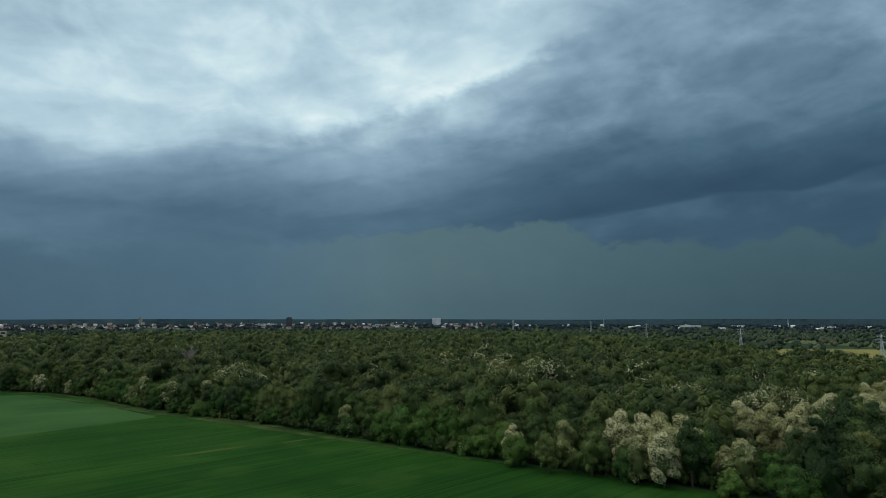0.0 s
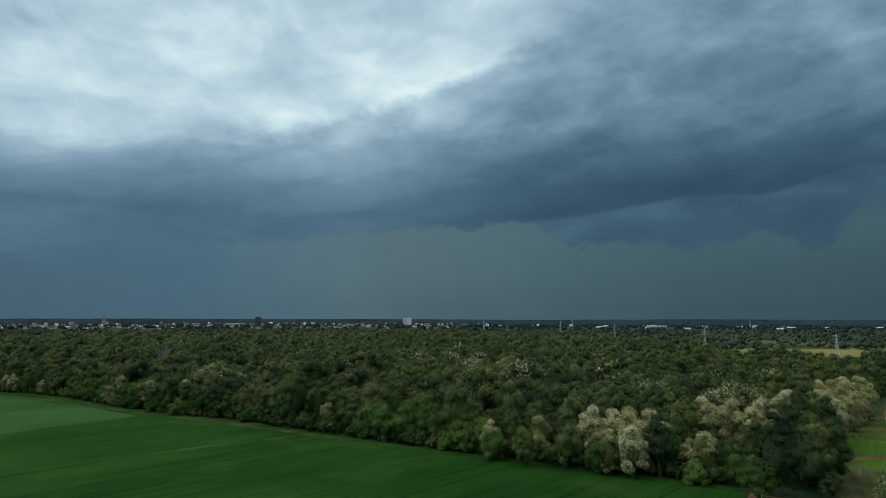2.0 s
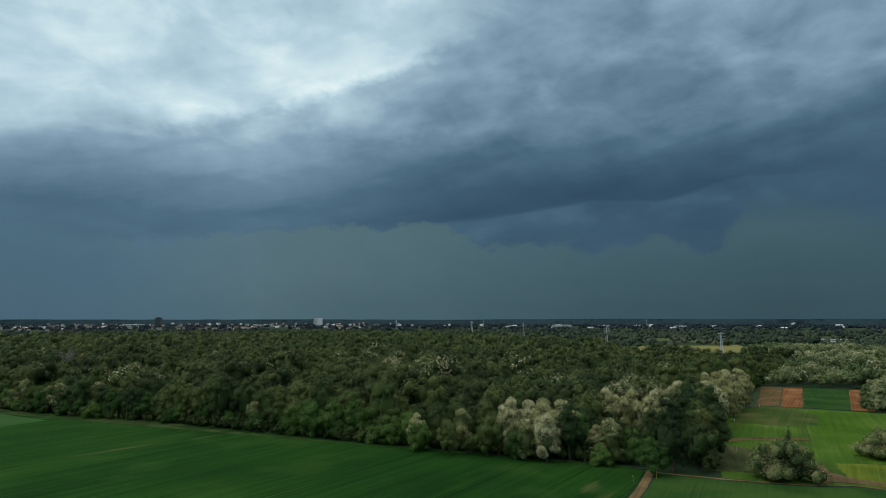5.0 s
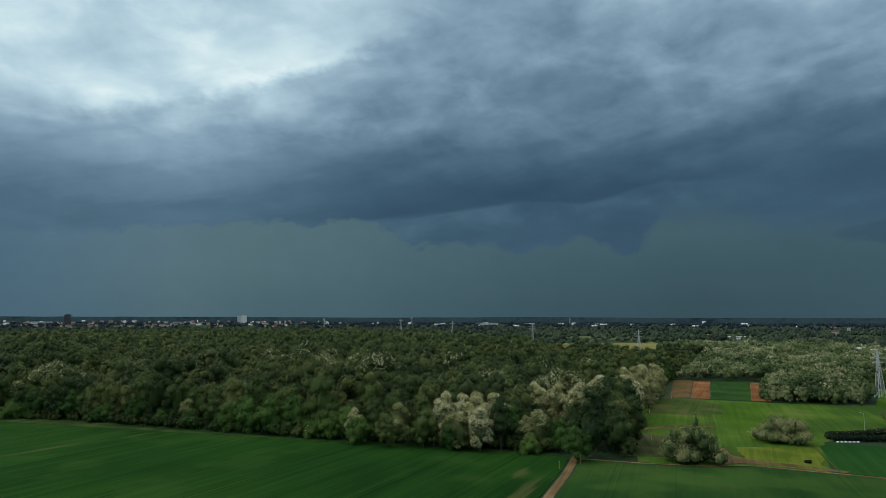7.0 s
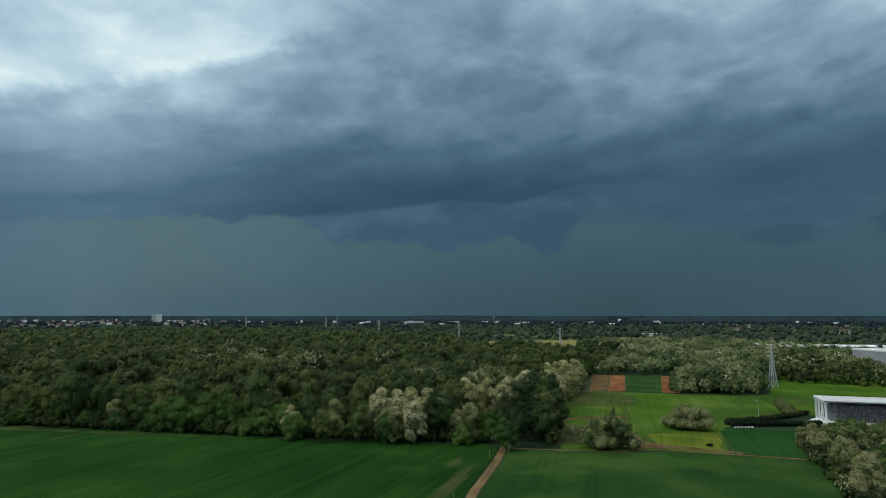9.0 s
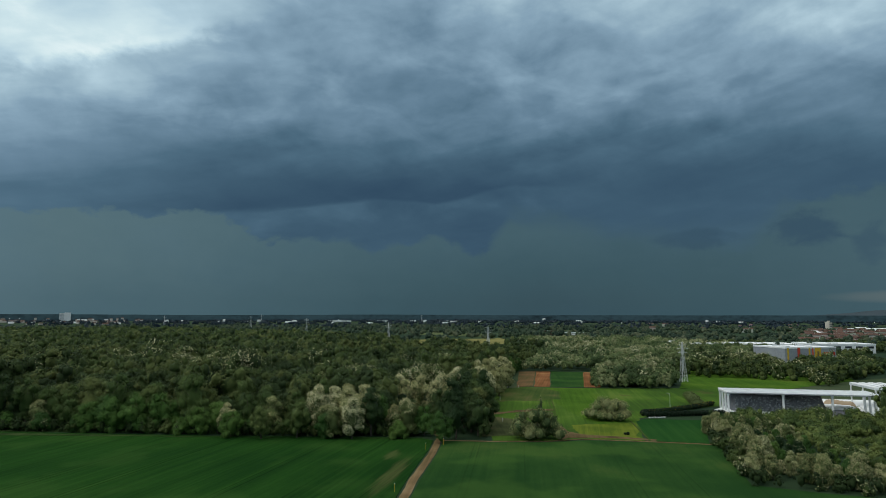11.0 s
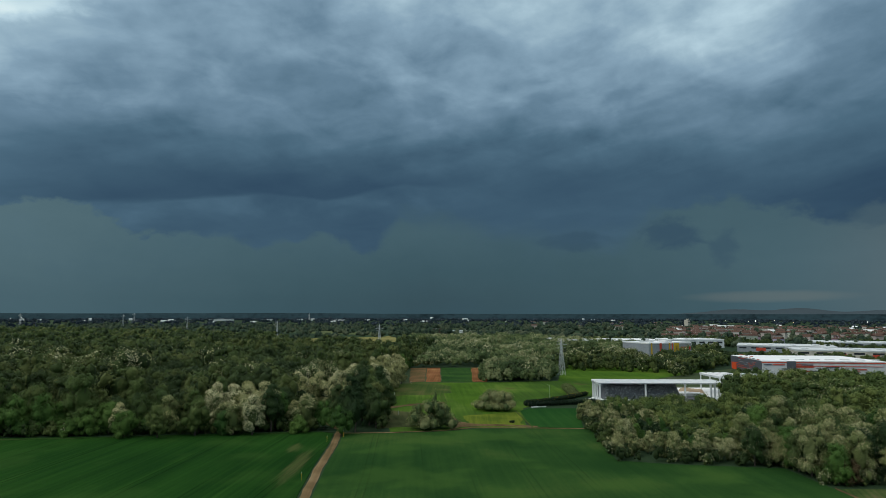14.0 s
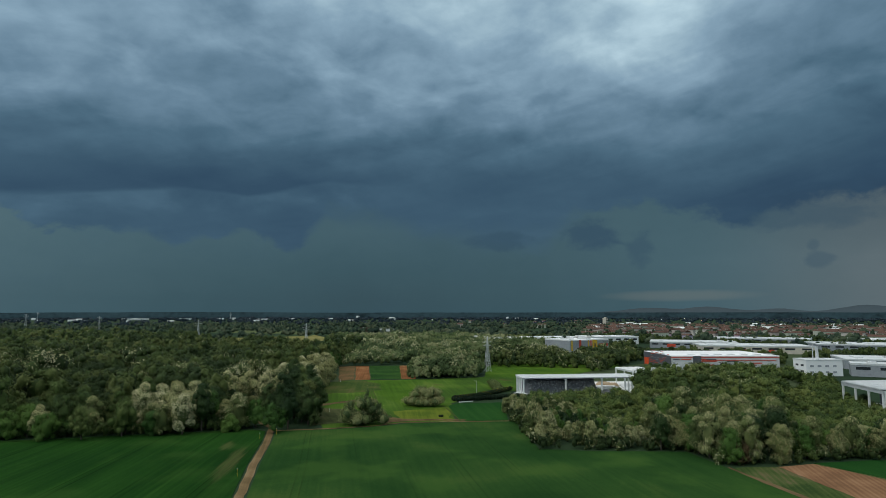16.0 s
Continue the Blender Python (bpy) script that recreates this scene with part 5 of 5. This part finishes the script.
def far_town(count, az0, az1, r0, r1, wall="town_wall", roof="tile", tall=1.0, wide=1.0):
    """Roofs and walls of a town too far off to count."""
    walls, roofs = bmesh.new(), bmesh.new()
    for i in range(count):
        a, r = g.uniform(az0, az1) * D, math.sqrt(g.uniform(r0 * r0, r1 * r1))
        m = pose(r * math.sin(a), r * math.cos(a), 0, 0, 0, math.degrees(-a) + g.uniform(-30, 30))
        w, d, h = wide * g.uniform(8, 22), 10, tall * g.uniform(5, 11) + max(0.0, r - 3600) * g.uniform(0, .018)
        box(walls, -w / 2, w / 2, -d / 2, d / 2, 0, h, m)
        v = [roofs.verts.new(m @ Vector(p)) for p in ((-w / 2 - 1, -d / 2 - 1, h), (w / 2 + 1, -d / 2 - 1, h), (w / 2 + 1, d / 2 + 1, h), (-w / 2 - 1, d / 2 + 1, h), (-w / 2, 0, h + 3), (w / 2, 0, h + 3))]
        for f in ((0, 1, 5, 4), (2, 3, 4, 5), (0, 4, 3), (1, 2, 5)):
            roofs.faces.new([v[k] for k in f])
    top = tagged(link("far_town", walls, M[wall]), "pale houses of a far town with tiled roofs", "town", kind="stuff")
    link("roofs", roofs, M[roof], top)


M["town_wall"] = plain("town_wall", (0.56, 0.51, 0.46), .85, .2, size=.01, dirt=.25)
town(270, 62, 90, 1000, 1800, first=True)
far_town(230, -38, 6, 2700, 4700)
far_town(70, -38, 8, 3000, 4700, "bright_white", "white", .7)
far_town(34, 8, 58, 3000, 4600, "bright_white", "white", .5, 1.8)
far_town(170, 62, 90, 1150, 2000)
far_town(46, 60, 90, 1500, 2300, "bright_white", "white", .6, 1.6)
town(14, 50, 62, 1500, 2900)
low_building((897, 1040), (918, 1024), 16, 8, M["tile"], M["tile"], "red brick farmhouse among trees", windows=4)


def distant_ok(p):
    r, a = math.hypot(*p), math.degrees(math.atan2(p[0], p[1]))
    if -1090 < p[0] < -960 and 1380 < p[1] < 1530 or inside(p, WOOD) or inside(p, BACK) or clearing(p) or r < 760 and a > 55:
        return False
    return True


def sector(count, az0, az1, r0, r1, thresh, size):
    out = []
    for i in range(count):
        a, r = g.uniform(az0, az1) * D, math.sqrt(g.uniform(r0 * r0, r1 * r1))
        p = (r * math.sin(a), r * math.cos(a))
        if noise.noise(Vector((p[0] / size, p[1] / size, 8.1))) > thresh and distant_ok(p):
            out.append((p, False))
    return out


CLUMPS = ((560, 215, 26), (600, 150, 22), (520, 340, 28), (490, 235, 24), (620, 300, 34), (640, 380, 30), (800, 200, 40), (830, 330, 40), (720, 60, 30), (560, 20, 24), (880, 60, 40), (600, 430, 40),
          (900, 420, 60), (760, 480, 50), (540, 110, 16), (980, 200, 50), (1010, 60, 40), (500, -20, 26), (610, 90, 24), (590, 190, 22), (690, 330, 26), (740, 160, 26), (850, 130, 30), (560, 130, 18), (505, 75, 10))
canopy("factory_trees", [(p, flowering(g, p, 0.3)) for x, y, r in CLUMPS for p in [(x + r * math.sqrt(u) * math.cos(v), y + r * math.sqrt(u) * math.sin(v)) for u, v in g.uniform(0, 1, (int(r * r / 26), 2)) * (1, 6.28)]],
       29, M["leaf_far"], 80, 1.1, 8.6, 5.0, 3, "green trees growing between the factories", bloom=(70, .7), low=0.05)
FRONT = ((330, 66, 13), (345, 48, 12), (318, 84, 10), (300, 46, 10), (404, 124, 12), (418, 104, 11), (430, 84, 10), (410, 78, 12), (392, 150, 8), (398, 58, 12), (380, 100, 14))
canopy("yard_bushes", [(p, flowering(g, p, 0.2)) for x, y, r in FRONT for p in [(x + r * math.sqrt(u) * math.cos(v), y + r * math.sqrt(u) * math.sin(v)) for u, v in g.uniform(0, 1, (int(r * r / 9), 2)) * (1, 6.28)]],
       34, M["leaf_copse"], 260, 0.6, 6.5, 3.8, 5, "green thicket along the warehouse wall", bloom=(60, .6), low=0.0)
canopy("distant_trees", sector(9500, -42, 92, 780, 2400, -0.08, 110), 27, M["leaf_distant_hazed"], 0, 1, 10.5, 7.0, 1, "scattered woods and hedgerows across the plain", 3, 5, low=0.05)
canopy("horizon_trees", sector(3600, -42, 92, 2000, 4850, -0.06, 320) + sector(1300, -42, 92, 4000, 4800, -0.25, 200), 28, M["leaf_horizon_hazed"], 0, 1, 10, 16, 2, "tree belts out to the horizon, coloured dark blue for haze", 2, 5, low=0.0)


def ridge(name, az0, az1, r, base, peak, seed, mat, label):
    vs, fs = [], []
    n = 120
    for i in range(n + 1):
        a = (az0 + (az1 - az0) * i / n) * D
        k = min(1, i / 10, (n - i) / 10)
        h = base + (peak - base) * max(0, k * (0.55 + .7 * noise.noise(Vector((i * .09, seed, 0))))) + 2.5 * noise.noise(Vector((i * .9, seed, 2)))
        for q, z in ((r - 60, -2), (r, h), (r + 60, -2)):
            vs.append((q * math.sin(a), q * math.cos(a), z))
    for i in range(n):
        for j in range(2):
            b = i * 3 + j
            fs.append((b, b + 3, b + 4, b + 1))
    return tagged(arrays(name, np.array(vs), np.array(fs), mat), label, "hills", kind="structure")


# skyline and hills carry the haze of distance in their base colour
M["hill_hazed"] = plain("far_hill_hazed", (0.024, 0.044, 0.052), 0.95, 0.0, size=0.03, dirt=0.32)
M["hill_pale_hazed"] = plain("pale_hill_hazed", (0.06, 0.08, 0.092), 0.95, 0.0, size=0.004, dirt=0.1)
ridge("backdrop_treeline", -60, 110, 4800, 41, 49, 4, M["hill_hazed"], "wooded skyline at the horizon, tinted dark blue for haze")
ridge("backdrop_hills", 62, 104, 4900, 40, 100, 9, M["hill_pale_hazed"], "hills behind the rain, coloured pale blue-grey for haze")


# ---- street lamps far off, markers by the track, bare tree ----
def glow(name, colour, power):
    m, t, s, here = material(name, 0.5)
    t.plug(s, "Emission Color", (*colour, 1))
    t.plug(s, "Emission Strength", power)
    return m


M["lamp"] = glow("lit_lamp", (1.0, 0.95, 0.85), 9.0)
M["lamp_red"] = glow("lit_red_lamp", (1.0, 0.4, 0.25), 7.0)


def street_lamp(x, y, h, mat):
    s = tagged(new("street_lamp"), "tall lit lamp mast far off in the town", "lamp", "lit lamps in the distance")
    bm = bmesh.new()
    rod(bm, (0, 0, 0), (0, 0, h), .18, .12, 6)
    part("pole", bm, M["charcoal"], s)
    bm = bmesh.new()
    bmesh.ops.create_icosphere(bm, subdivisions=1, radius=0.4 + math.hypot(x, y) / 5200, matrix=Matrix.Translation((0, 0, h)))
    part("lamp_head", bm, mat, s)
    s.matrix_basis = pose(x, y, 0)


for az, r, h, red in ((-3.4, 3900, 34, 0), (-2.8, 3950, 34, 0), (6.8, 3600, 32, 0), (7.5, 3620, 33, 0), (22, 3500, 30, 0), (66.5, 2900, 26, 0), (68.3, 2700, 25, 0), (68.8, 2750, 25, 0),
                     (71.6, 2400, 25, 1), (70.2, 2900, 27, 0), (76.5, 2700, 26, 0), (80.2, 2800, 27, 0), (-22.5, 3400, 20, 0), (26, 3300, 20, 0)):
    street_lamp(r * math.sin(az * D), r * math.cos(az * D), h * .62, M["lamp_red"] if red else M["lamp"])


def marker(x, y, h):
    s = tagged(new("marker_post"), "slim yellow marker post beside the dirt track", "post", "yellow marker posts")
    bm = bmesh.new()
    rod(bm, (0, 0, -.2), (0, 0, h), .045, .045, 8)
    part("pole", bm, M["yellow"], s)
    part("sign", boxes([(-.1, .1, -.03, .03, h, h + .3)], bevel=.01), M["white"], s)
    s.matrix_basis = pose(x, y, 0, 0, 0, 40)


for p in plan([(70, 123), (47.3, 95), (76.5, 125.5)]):
    marker(*p, 1.9)


def bare_tree(x, y, h):
    s = tagged(new("bare_tree"), "tall leafless grey tree standing above the wood", "tree")
    bm = bmesh.new()
    g2 = np.random.default_rng(5)
    rod(bm, (0, 0, 0), (0, 0, h * .5), .4, .3, 8)
    for i in range(26):
        a, b = g2.uniform(0, 6.28), g2.uniform(.25, .95)
        z = h * g2.uniform(.35, .6)
        e = Vector((math.cos(a) * h * .3 * b, math.sin(a) * h * .3 * b, h * g2.uniform(.75, 1.0)))
        rod(bm, (0, 0, z), e, .16, .05, 5)
        for k in range(3):
            p = Vector((0, 0, z)).lerp(e, g2.uniform(.4, .9))
            rod(bm, p, p + Vector((g2.uniform(-1, 1), g2.uniform(-1, 1), g2.uniform(.4, 1))) * h * .12, .07, .03, 4)
    part("trunk", bm, M["twig"], s, "pale grey trunk and branches")
    s.matrix_basis = pose(x, y, 0)


M["twig"] = plain("pale_twig", (0.28, 0.25, 0.22), .9, .1, size=3)
bare_tree(-149, 455, 25)


# ---- small things round the meadow and in the far fields ----
def white_block(x, y, turn):
    s = tagged(new("concrete_block"), "low white concrete block in a row before the hedge", "block", "white blocks by the hedge")
    part("body", boxes([(-.36, .36, -.24, .24, 0, .38)], bevel=.05), M["bright_white"], s)
    s.matrix_basis = pose(x, y, 0.1, 0, 0, turn)


for i in range(6):
    white_block(198.6 + 1.25 * i, 164.2 - .48 * i, -21 + 3 * (i % 3))


def fence_post(x, y):
    s = tagged(new("fence_post"), "short white post at the corner of a plot", "post", "white boundary posts")
    bm = bmesh.new()
    rod(bm, (0, 0, -.2), (0, 0, 1.5), .07, .06, 8)
    part("pole", bm, M["bright_white"], s)
    part("cap", boxes([(-.09, .09, -.09, .09, 1.5, 1.58)], bevel=.02), M["steel"], s)
    s.matrix_basis = pose(x, y, 0)


for p in ((142, 188), (179, 239), (212, 276), (219, 275)):
    fence_post(*p)


def lamp_post(x, y):
    s = tagged(new("lamp_post"), "slim grey lamp post standing in the meadow", "lamp post")
    bm = bmesh.new()
    rod(bm, (0, 0, -.2), (0, 0, 7.0), .06, .04, 8)
    pole = part("pole", bm, M["steel"], s)
    bm = bmesh.new()
    rod(bm, (0, 0, 6.9), (.9, 0, 7.2), .05, .04, 6)
    part("bracket", bm, M["steel"], pole)
    part("lamp_head", boxes([(.8, 1.4, -.14, .14, 7.12, 7.27)], bevel=.03), M["grey"], s)
    s.matrix_basis = pose(x, y, 0, 0, 0, 130)


lamp_post(225, 175)


def stump(x, y):
    g2 = np.random.default_rng(6)
    cl = [((g2.uniform(-.6, .6), g2.uniform(-.5, .5), .45), .55, .5) for _ in range(7)]
    s = tagged(new("shrub"), "small dark shrub in the mown grass", "shrub")
    arrays("foliage", *joined(cores(g2, cl, .9), leaf_quads(g2, cl, 320, .2, 0.0, .5, (.9, 1.12), False)), M["hedge"], s)
    bm = bmesh.new()
    rod(bm, (0, 0, -.1), (.1, 0, .8), .09, .05, 6)
    part("stem", bm, M["bark"], s)
    s.matrix_basis = pose(x, y, 0.1)


stump(163, 144)
M["rape"] = field_mat("yellow_green_crop", (0.16, 0.15, 0.05), (0.2, 0.185, 0.065), (0.25, 0.22, 0.085), 60, patch=0.01)
M["pale_crop"] = field_mat("pale_crop", (0.07, 0.09, 0.04), (0.1, 0.12, 0.05), (0.15, 0.15, 0.08), 60, patch=0.01)
sheet("ground_far_crop", [(420, 775), (505, 925), (660, 900), (690, 925), (610, 770), (505, 690)], 0.3, M["rape"], "yellow-green crop strip beyond the wood", thick=0.4)
sheet("ground_far_wheat", [(-1130, 1400), (-985, 1190), (-660, 1330), (-780, 1560)], 0.3, M["wheat_dark"], "green wheat field beyond the wood", thick=0.4)
sheet("ground_far_pale", [(655, 1195), (698, 963), (809, 1115), (765, 1290)], 0.3, M["pale_crop"], "pale green field between far woods", thick=0.4)
low_building((930, 1010), (965, 985), 14, 5, M["bright_white"], M["bright_white"], "low white farm building among trees", windows=3)
